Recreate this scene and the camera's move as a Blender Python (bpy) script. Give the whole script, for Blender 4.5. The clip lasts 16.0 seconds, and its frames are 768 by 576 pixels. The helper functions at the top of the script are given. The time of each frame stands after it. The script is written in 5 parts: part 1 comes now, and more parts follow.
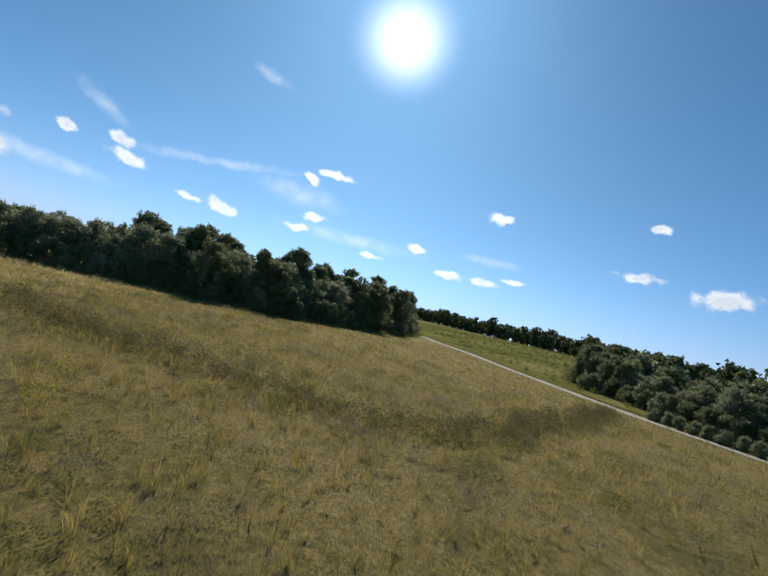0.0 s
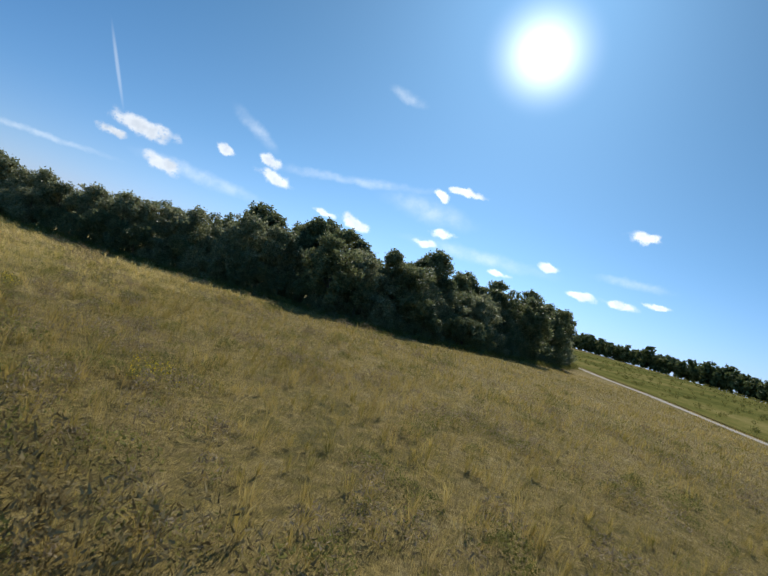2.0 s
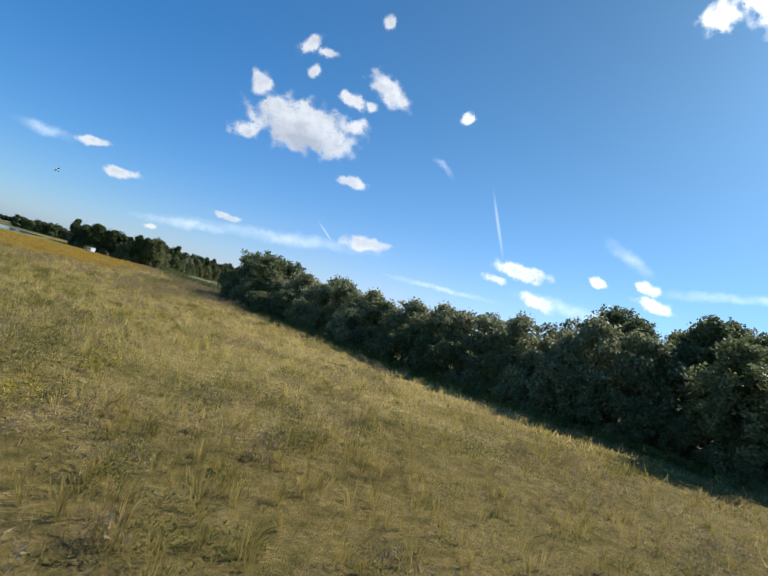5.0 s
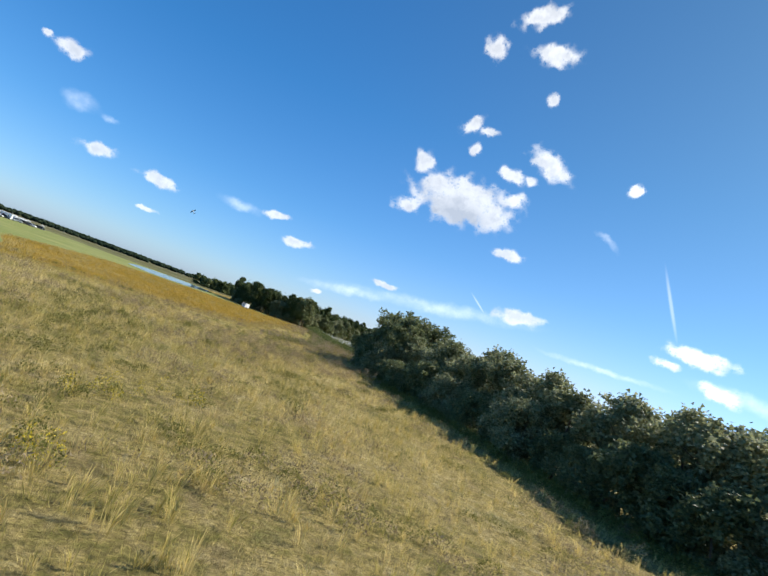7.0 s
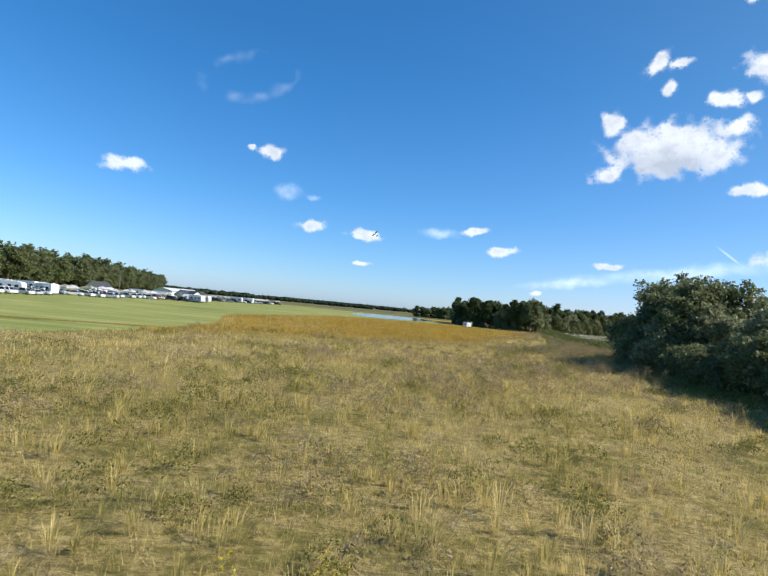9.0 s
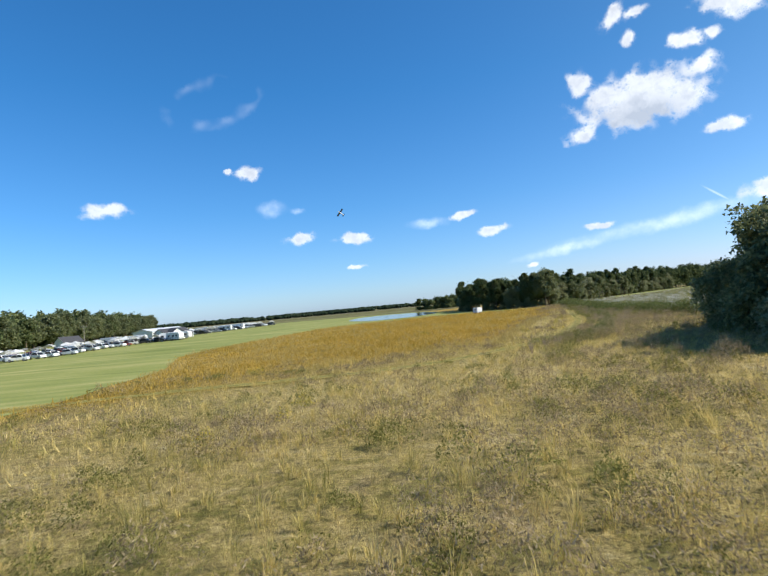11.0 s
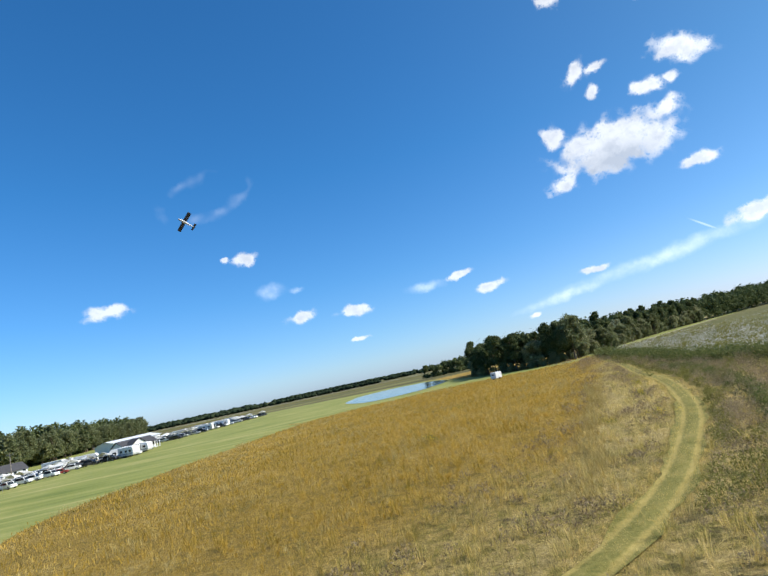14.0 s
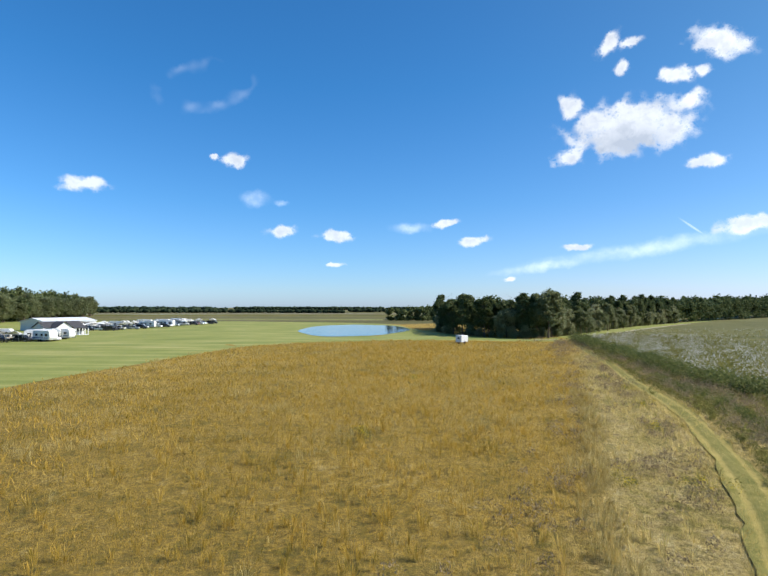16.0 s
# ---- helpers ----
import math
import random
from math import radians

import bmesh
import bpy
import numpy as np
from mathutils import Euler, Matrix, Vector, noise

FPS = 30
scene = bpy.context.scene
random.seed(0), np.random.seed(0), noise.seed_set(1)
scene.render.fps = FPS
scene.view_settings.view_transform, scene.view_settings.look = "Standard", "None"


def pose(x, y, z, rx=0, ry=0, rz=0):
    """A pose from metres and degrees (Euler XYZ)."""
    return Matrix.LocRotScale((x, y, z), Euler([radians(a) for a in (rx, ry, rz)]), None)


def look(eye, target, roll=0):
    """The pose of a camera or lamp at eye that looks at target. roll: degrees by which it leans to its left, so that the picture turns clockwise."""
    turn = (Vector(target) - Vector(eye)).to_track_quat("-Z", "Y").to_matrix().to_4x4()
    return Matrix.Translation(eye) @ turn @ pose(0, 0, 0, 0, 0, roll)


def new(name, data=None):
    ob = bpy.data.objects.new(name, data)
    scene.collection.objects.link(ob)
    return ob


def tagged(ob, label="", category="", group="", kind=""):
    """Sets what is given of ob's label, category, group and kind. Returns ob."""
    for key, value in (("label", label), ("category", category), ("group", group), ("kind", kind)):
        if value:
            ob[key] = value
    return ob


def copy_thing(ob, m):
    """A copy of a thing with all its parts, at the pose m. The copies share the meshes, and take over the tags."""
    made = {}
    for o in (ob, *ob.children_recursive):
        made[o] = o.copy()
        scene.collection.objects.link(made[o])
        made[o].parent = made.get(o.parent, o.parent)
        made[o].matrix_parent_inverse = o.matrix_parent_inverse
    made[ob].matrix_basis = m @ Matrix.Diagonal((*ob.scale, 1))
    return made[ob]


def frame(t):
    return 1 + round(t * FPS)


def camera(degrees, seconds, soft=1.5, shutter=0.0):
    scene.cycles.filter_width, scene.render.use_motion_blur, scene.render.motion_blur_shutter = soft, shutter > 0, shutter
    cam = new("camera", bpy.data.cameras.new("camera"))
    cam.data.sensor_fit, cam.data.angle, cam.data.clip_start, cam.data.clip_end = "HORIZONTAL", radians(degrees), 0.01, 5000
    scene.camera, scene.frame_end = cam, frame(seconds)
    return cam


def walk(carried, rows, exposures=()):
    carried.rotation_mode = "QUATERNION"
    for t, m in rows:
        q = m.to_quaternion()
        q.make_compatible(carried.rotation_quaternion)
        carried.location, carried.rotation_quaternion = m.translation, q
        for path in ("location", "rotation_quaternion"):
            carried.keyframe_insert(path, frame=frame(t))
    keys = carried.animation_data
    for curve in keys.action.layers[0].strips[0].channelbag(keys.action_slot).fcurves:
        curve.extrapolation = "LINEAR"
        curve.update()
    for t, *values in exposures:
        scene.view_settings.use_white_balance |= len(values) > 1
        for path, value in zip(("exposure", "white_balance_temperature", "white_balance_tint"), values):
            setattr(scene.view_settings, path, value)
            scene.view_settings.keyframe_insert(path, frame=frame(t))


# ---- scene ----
# ---------------------------------------------------------------- camera and its path
cam = camera(72.0, 16.0, soft=1.5, shutter=0.12)
PATH = [
    (0.0, -68.06, -123.46, 6.17, 92.36, -13.84, -93.46),
    (0.5, -60.31, -122.54, 5.86, 92.58, -17.16, -89.99),
    (1.0, -53.42, -121.40, 5.57, 90.77, -13.62, -87.10),
    (1.5, -47.28, -120.26, 5.47, 90.94, -15.22, -80.23),
    (2.0, -42.41, -119.14, 5.27, 90.51, -16.30, -79.42),
    (2.5, -37.78, -117.80, 4.92, 90.92, -17.63, -75.37),
    (3.0, -33.75, -116.69, 4.66, 92.85, -21.69, -68.70),
    (3.5, -29.70, -116.49, 4.36, 95.53, -25.77, -59.84),
    (4.0, -26.39, -115.31, 4.48, 94.03, -20.84, -51.57),
    (4.5, -23.04, -114.05, 4.72, 92.41, -17.25, -42.91),
    (4.7, -21.84, -113.45, 4.77, 93.03, -15.83, -41.34),
    (6.8, -8.80, -94.13, 5.87, 94.83, -22.56, -23.05),
    (7.0, -8.23, -92.05, 5.69, 96.15, -19.94, -22.28),
    (7.5, -6.45, -86.57, 5.43, 95.34, -20.08, -12.90),
    (8.0, -5.46, -81.84, 5.25, 94.57, -20.20, -6.95),
    (8.5, -4.96, -77.68, 5.07, 92.29, -12.75, -2.11),
    (9.0, -4.54, -73.93, 5.05, 92.12, -5.30, 2.40),
    (9.2, -4.51, -72.41, 5.00, 93.37, -6.23, 2.76),
    (11.3, -3.50, -46.53, 5.63, 91.91, 5.83, 2.67),
    (11.5, -3.23, -43.90, 5.50, 93.65, 4.63, 2.16),
    (12.0, -2.45, -37.38, 5.35, 97.15, -2.98, 2.40),
    (12.5, -1.77, -31.48, 5.66, 98.41, -4.41, 3.87),
    (13.0, -1.49, -26.25, 6.15, 98.89, -4.45, 4.78),
    (13.5, -1.48, -21.50, 6.97, 98.07, 5.33, 5.33),
    (14.0, -1.40, -16.70, 7.45, 99.53, 11.91, 3.63),
    (14.5, -0.96, -12.41, 8.34, 95.59, 12.57, 2.91),
    (15.0, -0.62, -7.76, 8.80, 90.67, 6.98, -0.33),
    (15.5, -0.43, -3.20, 8.84, 92.04, 3.38, -3.13),
    (16.0, 0.00, 0.00, 9.50, 92.04, -0.11, -0.00),
]
walk(cam, [(r[0], pose(*r[1:])) for r in PATH], exposures=[(0.0, -0.14), (2.5, -0.06), (4.0, 0.12), (4.7, 0.22), (7.0, 0.47), (16.0, 0.50)])

# ---------------------------------------------------------------- sky, sun
SUN_AZ, SUN_EL = 88.8, 27.2
SUN_WAY = Vector((math.sin(radians(SUN_AZ)) * math.cos(radians(SUN_EL)), math.cos(radians(SUN_AZ)) * math.cos(radians(SUN_EL)), math.sin(radians(SUN_EL))))

sun = new("sun", bpy.data.lights.new("sun", "SUN"))
sun.data.energy, sun.data.angle, sun.data.color = 4.8, radians(0.53), (1.0, 0.94, 0.84)
LIGHT_EL = 41.0  # as the shadows' lengths give it
LIGHT_WAY = Vector((math.sin(radians(SUN_AZ)) * math.cos(radians(LIGHT_EL)), math.cos(radians(SUN_AZ)) * math.cos(radians(LIGHT_EL)), math.sin(radians(LIGHT_EL))))
sun.matrix_world = look((0, 0, 60), Vector((0, 0, 60)) - LIGHT_WAY)


class Nodes:
    """Short hands for a node tree."""

    def __init__(self, tree):
        self.t, self.n, self.l = tree, tree.nodes, tree.links

    def node(self, kind, **sets):
        nd = self.n.new(kind)
        for k, v in sets.items():
            if k == "operation":
                nd.operation = v
            elif k == "blend":
                nd.data_type, nd.blend_type = "RGBA", v
            elif k == "data":
                nd.data_type = v
            elif k == "interp":
                nd.interpolation_type = v
            elif k == "vector_type":
                nd.vector_type = v
        return nd

    def put(self, sock, value):
        if isinstance(value, bpy.types.NodeSocket):
            self.l.new(value, sock)
        else:
            sock.default_value = value

    def math(self, op, a, b=0.0, c=0.0, clamp=False):
        nd = self.node("ShaderNodeMath", operation=op)
        nd.use_clamp = clamp
        self.put(nd.inputs[0], a), self.put(nd.inputs[1], b)
        if len(nd.inputs) > 2:
            self.put(nd.inputs[2], c)
        return nd.outputs[0]

    def noise(self, vec, scale, detail=3.0, rough=0.55, distort=0.0):
        nd = self.node("ShaderNodeTexNoise")
        if vec is not None:
            self.l.new(vec, nd.inputs["Vector"])
        nd.inputs["Scale"].default_value, nd.inputs["Detail"].default_value = scale, detail
        nd.inputs["Roughness"].default_value, nd.inputs["Distortion"].default_value = rough, distort
        return nd.outputs[0]

    def steps(self, value, a, b, lo=0.0, hi=1.0, interp="SMOOTHSTEP"):
        nd = self.node("ShaderNodeMapRange", interp=interp)
        self.put(nd.inputs[0], value)
        for i, v in enumerate((a, b, lo, hi)):
            self.put(nd.inputs[1 + i], v)
        return nd.outputs[0]

    def mix(self, fac, a, b, blend="MIX"):
        nd = self.node("ShaderNodeMix", blend=blend)
        self.put(nd.inputs[0], fac)
        for i, v in ((6, a), (7, b)):
            self.put(nd.inputs[i], v if isinstance(v, bpy.types.NodeSocket) else (*v[:3], 1.0))
        return nd.outputs[2]

    def ramp(self, value, stops):
        nd = self.node("ShaderNodeValToRGB")
        self.put(nd.inputs[0], value)
        e = nd.color_ramp.elements
        while len(e) < len(stops):
            e.new(0.5)
        for el, (p, c) in zip(e, stops):
            el.position, el.color = p, (*c, 1.0)
        return nd.outputs[0]


# clouds by direction: azimuth, elevation, half width, half height, tilt (degrees)
CUMULUS = [
    (-29.9, 11.4, 2.29, 0.83, 4), (-15.8, 15.0, 1.67, 0.78, 6), (-17.9, 15.2, 0.53, 0.37, 0), (-10.9, 8.1, 1.94, 0.69, 8),
    (-5.2, 7.6, 2.29, 0.69, 0), (-5.4, 4.6, 1.06, 0.32, 0), (6.6, 9.0, 1.76, 0.46, 4), (9.6, 7.0, 1.85, 0.55, 6),
    (20.0, 6.2, 1.50, 0.39, 3), (13.5, 3.0, 0.79, 0.28, 0), (34.6, 7.4, 2.55, 0.87, 5),
]
GREAT_CLOUD = [
    (25.0, 17.3, 6.4, 2.7, 0), (22.4, 18.2, 2.6, 1.5, 0), (28.6, 16.6, 2.7, 1.8, 0), (25.6, 18.6, 3.4, 1.5, 0), (24.2, 16.0, 3.2, 1.5, 0), (19.6, 19.9, 1.4, 1.3, 30), (30.3, 18.9, 1.7, 0.95, 20),
    (19.5, 15.2, 1.9, 0.9, 15), (31.7, 13.4, 1.9, 0.7, 0), (33.0, 23.2, 2.9, 1.4, -25),
    (24.5, 22.7, 1.1, 0.75, 30), (23.4, 25.0, 1.5, 0.9, 35), (29.2, 21.3, 1.7, 0.9, -15), (31.4, 21.2, 1.0, 0.6, 0), (42.0, 22.6, 0.9, 0.8, 20),
]
HIGH_CLOUDS = [
    (29.6, 33.2, 2.8, 1.2, 5), (23.0, 32.4, 1.3, 1.4, 60), (27.0, 36.0, 3.0, 1.0, 20), (31.0, 29.2, 0.9, 0.8, -30), (25.2, 24.8, 1.3, 0.6, 10),
    (68.6, 35.4, 3.4, 2.4, -35), (74.3, 39.8, 6.0, 2.4, -10), (64.5, 34.0, 2.0, 1.4, 10), 
]
EAST_CLOUDS = [
    (51.8, 8.7, 3.2, 1.05, -3), (49.2, 7.5, 1.4, 0.5, -5), (54.2, 6.0, 2.2, 0.85, -8), (59.3, 9.4, 1.25, 0.58, -6), (63.7, 9.9, 1.5, 0.68, -10), (64.9, 8.3, 1.95, 0.66, -8),
    (84.8, 12.7, 2.4, 0.42, 0), (82.7, 11.6, 1.1, 0.55, -20), (70.7, 6.4, 1.3, 0.42, -8), (74.2, 6.4, 1.9, 0.72, -10), (83.8, 7.8, 1.45, 0.6, 0), (82.2, 6.4, 1.3, 0.48, 0),
    (90.6, 5.3, 1.5, 0.42, 0), (95.3, 7.2, 1.15, 0.5, 0), (99.1, 5.2, 1.8, 0.46, -4), (102.9, 5.3, 1.85, 0.48, -4), (103.4, 12.3, 1.55, 0.65, 0), (106.3, 6.0, 1.2, 0.34, -4),
    (117.7, 9.0, 2.25, 0.58, 0), (119.0, 13.9, 1.1, 0.55, 0), (125.4, 8.2, 3.0, 1.0, 6),
]
WISPS = [
    (25.5, 5.6, 11.0, 0.8, 7), (17.0, 4.3, 5.5, 0.55, 8), (2.8, 8.5, 2.1, 0.6, 3), (-13.8, 11.2, 1.5, 0.9, 0), (-11.2, 10.9, 0.9, 0.35, 0), 
    (61.7, 12.4, 2.9, 0.7, -28), (81.5, 9.8, 5.2, 1.4, -4), (73.0, 10.6, 9.0, 0.55, 8), (88.0, 6.5, 8.0, 0.8, 0), (58.3, 6.0, 6.6, 0.8, -4),
    (103.6, 7.6, 3.6, 0.5, 0),
    (41.0, 17.4, 1.6, 0.35, -30), (44.0, 5.0, 6.0, 0.35, 0), (76.0, 20.3, 2.2, 0.7, -12),
]
CONTRAILS = [(48.2, 13.0, 3.7, 0.2, -67), (30.4, 7.5, 1.5, 0.12, -40)]
RING_WISP = (-19.0, 21.7, 4.4, 2.0, 14)


def sky_world():
    w = bpy.data.worlds.new("sky")
    scene.world = w
    w.use_nodes = True
    k = Nodes(w.node_tree)
    k.n.clear()
    sky = k.node("ShaderNodeTexSky")
    sky.sky_type, sky.sun_disc = "NISHITA", False
    sky.sun_elevation, sky.sun_rotation = radians(SUN_EL + 8), radians(SUN_AZ)
    sky.altitude, sky.air_density, sky.dust_density, sky.ozone_density = 100, 1.0, 0.35, 2.0
    way = k.node("ShaderNodeTexCoord").outputs["Generated"]
    sep = k.node("ShaderNodeSeparateXYZ")
    k.l.new(way, sep.inputs[0])
    az = k.math("DEGREES", k.math("ARCTAN2", sep.outputs[0], sep.outputs[1]))
    el = k.math("DEGREES", k.math("ARCSINE", sep.outputs[2]))
    dot = k.node("ShaderNodeVectorMath", operation="DOT_PRODUCT")
    k.l.new(way, dot.inputs[0])
    dot.inputs[1].default_value = SUN_WAY
    ang = k.math("DEGREES", k.math("ARCCOSINE", dot.outputs["Value"]))
    plane = k.node("ShaderNodeCombineXYZ")
    k.l.new(az, plane.inputs[0]), k.l.new(el, plane.inputs[1])
    flat = plane.outputs[0]
    # ragged edges: push the place by noise at two scales
    push = k.node("ShaderNodeTexNoise")
    k.l.new(flat, push.inputs["Vector"])
    push.inputs["Scale"].default_value, push.inputs["Detail"].default_value, push.inputs["Roughness"].default_value = 0.45, 7.0, 0.62
    less = k.node("ShaderNodeVectorMath", operation="SUBTRACT")
    k.l.new(push.outputs["Color"], less.inputs[0])
    less.inputs[1].default_value = (0.5, 0.5, 0.5)
    grow = k.node("ShaderNodeVectorMath", operation="MULTIPLY")
    k.l.new(less.outputs[0], grow.inputs[0])
    grow.inputs[1].default_value = (2.0, 1.2, 0.0)
    add = k.node("ShaderNodeVectorMath", operation="ADD")
    k.l.new(flat, add.inputs[0]), k.l.new(grow.outputs[0], add.inputs[1])
    place = add.outputs[0]

    def field(rows, place=place):
        best = None
        for a, e, wa, we, tilt in rows:
            mp = k.node("ShaderNodeMapping", vector_type="TEXTURE")
            k.l.new(place, mp.inputs[0])
            mp.inputs[1].default_value = (a, e, 0)
            mp.inputs[2].default_value = (0, 0, radians(tilt))
            mp.inputs[3].default_value = (wa, we, 1)
            ln = k.node("ShaderNodeVectorMath", operation="LENGTH")
            k.l.new(mp.outputs[0], ln.inputs[0])
            best = ln.outputs["Value"] if best is None else k.math("SMOOTH_MIN", best, ln.outputs["Value"], 0.25)
        return best

    d = field(CUMULUS)
    for rows in (GREAT_CLOUD, HIGH_CLOUDS, EAST_CLOUDS):
        d = k.math("MINIMUM", d, field(rows))
    rag = k.math("MULTIPLY", k.math("SUBTRACT", k.noise(flat, 0.95, 10.0, 0.66), 0.5), 2.5)
    d = k.math("ADD", d, rag)
    torn = k.steps(k.math("ADD", k.noise(flat, 1.9, 6.0, 0.6), k.math("MULTIPLY", d, -0.30)), 0.10, 0.34)
    thick = k.math("MULTIPLY", k.steps(d, 1.16, 0.52), torn)
    thin = k.math("MULTIPLY", k.steps(field(WISPS), 1.25, 0.1), k.steps(k.noise(flat, 0.5, 5.0, 0.6), 0.3, 0.7, 0.25, 0.75))
    ring = k.math("ABSOLUTE", k.math("SUBTRACT", field([RING_WISP]), 0.95))
    ring = k.math("MULTIPLY", k.steps(ring, 0.34, 0.0), k.steps(k.noise(flat, 0.24, 2.0), 0.45, 0.62, 0.0, 0.22))
    trail = k.math("MULTIPLY", k.steps(field(CONTRAILS, flat), 1.2, 0.2), 0.5)
    thin = k.math("MAXIMUM", thin, k.math("MAXIMUM", ring, trail))
    under = k.math("MULTIPLY", k.steps(field([(25.4, 15.7, 4.8, 1.9, 0)]), 1.2, 0.1), thick)
    lump = k.noise(place, 0.34, 4.0, 0.55)
    moved = k.node("ShaderNodeVectorMath", operation="ADD")
    k.l.new(place, moved.inputs[0])
    moved.inputs[1].default_value = (0.3, 0.75, 0.0)
    lit = k.math("SUBTRACT", lump, k.noise(moved.outputs[0], 0.34, 4.0, 0.55))
    shade = k.steps(k.math("ADD", k.math("MULTIPLY", lit, 2.2), k.math("MULTIPLY", d, 0.35)), -0.25, 0.40, 0.45, 1.0)
    shade = k.math("SUBTRACT", shade, k.math("MULTIPLY", under, 0.9), clamp=True)
    white = k.mix(shade, (0.47, 0.48, 0.49), (0.80, 0.80, 0.785))
    bright = k.steps(ang, 65.0, 12.0, 1.0, 1.75)
    grow_white = k.node("ShaderNodeVectorMath", operation="SCALE")
    k.l.new(white, grow_white.inputs[0]), k.put(grow_white.inputs["Scale"], bright)
    white = grow_white.outputs[0]
    # the air: deeper blue overhead
    tone = k.ramp(k.math("DIVIDE", el, 60.0, clamp=True), [(0.0, (0.80, 0.87, 1.42)), (0.03, (0.82, 0.90, 1.32)), (0.08, (0.72, 0.89, 1.24)), (0.18, (0.54, 0.88, 1.24)), (0.38, (0.37, 0.87, 1.25)), (1.0, (0.30, 0.84, 1.25))])
    base = k.mix(1.0, sky.outputs[0], tone, "MULTIPLY")
    away = k.mix(1.0, base, (0.86, 1.10, 1.16), "MULTIPLY")
    base = k.mix(k.steps(ang, 45.0, 95.0), base, away)
    rgb = k.node("ShaderNodeSeparateColor")
    k.l.new(base, rgb.inputs[0])
    pale = k.node("ShaderNodeCombineColor")
    k.put(pale.inputs[0], k.math("MULTIPLY", rgb.outputs[1], 0.44)), k.put(pale.inputs[1], k.math("MULTIPLY", rgb.outputs[1], 0.97)), k.put(pale.inputs[2], k.math("MULTIPLY", rgb.outputs[1], 1.72))
    base = k.mix(k.steps(ang, 75.0, 15.0, 0.0, 0.75), base, pale.outputs[0])
    air = k.node("ShaderNodeVectorMath", operation="SCALE")
    k.l.new(base, air.inputs[0]), k.put(air.inputs["Scale"], 0.112)
    mist = k.mix(1.0, (0.72, 0.74, 0.74), k.mix(0.6, (0.0, 0.0, 0.0), air.outputs[0]), "ADD")
    c1 = k.mix(k.math("MULTIPLY", thin, 0.95), air.outputs[0], mist)
    lift = k.mix(1.0, white, k.mix(0.3, (0.0, 0.0, 0.0), air.outputs[0]), "ADD")
    c2 = k.mix(thick, c1, lift)
    # the sun itself and its aureole
    near_sun = k.math("POWER", k.steps(ang, 6.4, 1.7, 0, 1, "LINEAR"), 2.2)
    wide_sun = k.math("POWER", k.steps(ang, 38.0, 0.0, 0, 1, "LINEAR"), 2.2)
    glow = k.math("ADD", k.math("MULTIPLY", near_sun, 1.35), k.math("MULTIPLY", wide_sun, 0.10))
    gl = k.node("ShaderNodeVectorMath", operation="SCALE")
    gl.inputs[0].default_value = (1.0, 0.97, 0.90)
    k.l.new(glow, gl.inputs["Scale"])
    total = k.node("ShaderNodeVectorMath", operation="ADD")
    k.l.new(c2, total.inputs[0]), k.l.new(gl.outputs[0], total.inputs[1])
    bg = k.node("ShaderNodeBackground")
    k.l.new(total.outputs[0], bg.inputs[0])
    bg.inputs[1].default_value = 0.78
    out = k.node("ShaderNodeOutputWorld")
    k.l.new(bg.outputs[0], out.inputs[0])


sky_world()


# ---------------------------------------------------------------- materials
def surface(name, build, rough=0.8, metal=0.0, translucent=0.0, spec=0.3):
    """A material whose colour and relief come from build(k), which returns colour and height (or None)."""
    m = bpy.data.materials.new(name)
    m.use_nodes = True
    k = Nodes(m.node_tree)
    bsdf = m.node_tree.nodes["Principled BSDF"]
    bsdf.inputs["Roughness"].default_value, bsdf.inputs["Metallic"].default_value = rough, metal
    bsdf.inputs["Specular IOR Level"].default_value = spec
    colour, height, depth = build(k)
    k.put(bsdf.inputs["Base Color"], colour if isinstance(colour, bpy.types.NodeSocket) else (*colour, 1.0))
    if height is not None:
        bump = k.node("ShaderNodeBump")
        bump.inputs["Strength"].default_value, bump.inputs["Distance"].default_value = 0.8, depth
        k.l.new(height, bump.inputs["Height"]), k.l.new(bump.outputs[0], bsdf.inputs["Normal"])
    if translucent:
        tr, mx = k.node("ShaderNodeBsdfTranslucent"), k.node("ShaderNodeMixShader")
        k.put(tr.inputs[0], colour if isinstance(colour, bpy.types.NodeSocket) else (*colour, 1.0))
        mx.inputs[0].default_value = translucent
        k.l.new(bsdf.outputs[0], mx.inputs[1]), k.l.new(tr.outputs[0], mx.inputs[2])
        k.l.new(mx.outputs[0], m.node_tree.nodes["Material Output"].inputs[0])
    return m


def where(k):
    return k.node("ShaderNodeNewGeometry").outputs["Position"]


def by_island(k):
    return k.node("ShaderNodeNewGeometry").outputs["Random Per Island"]


def by_object(k):
    return k.node("ShaderNodeObjectInfo").outputs["Random"]


def plain(name, colour, rough=0.6, metal=0.0, wear=0.12, scale=6.0, spec=0.4):
    """Paint, plastic or metal with slight stains at two scales."""
    def build(k):
        p = where(k)
        n = k.math("ADD", k.math("MULTIPLY", k.noise(p, scale, 4.0), 0.6), k.math("MULTIPLY", k.noise(p, scale * 9, 3.0), 0.4))
        dark = tuple(c * (1 - 2.2 * wear) for c in colour)
        return k.mix(k.steps(n, 0.35, 0.65), dark, colour), None, 0
    return surface(name, build, rough, metal, 0, spec)


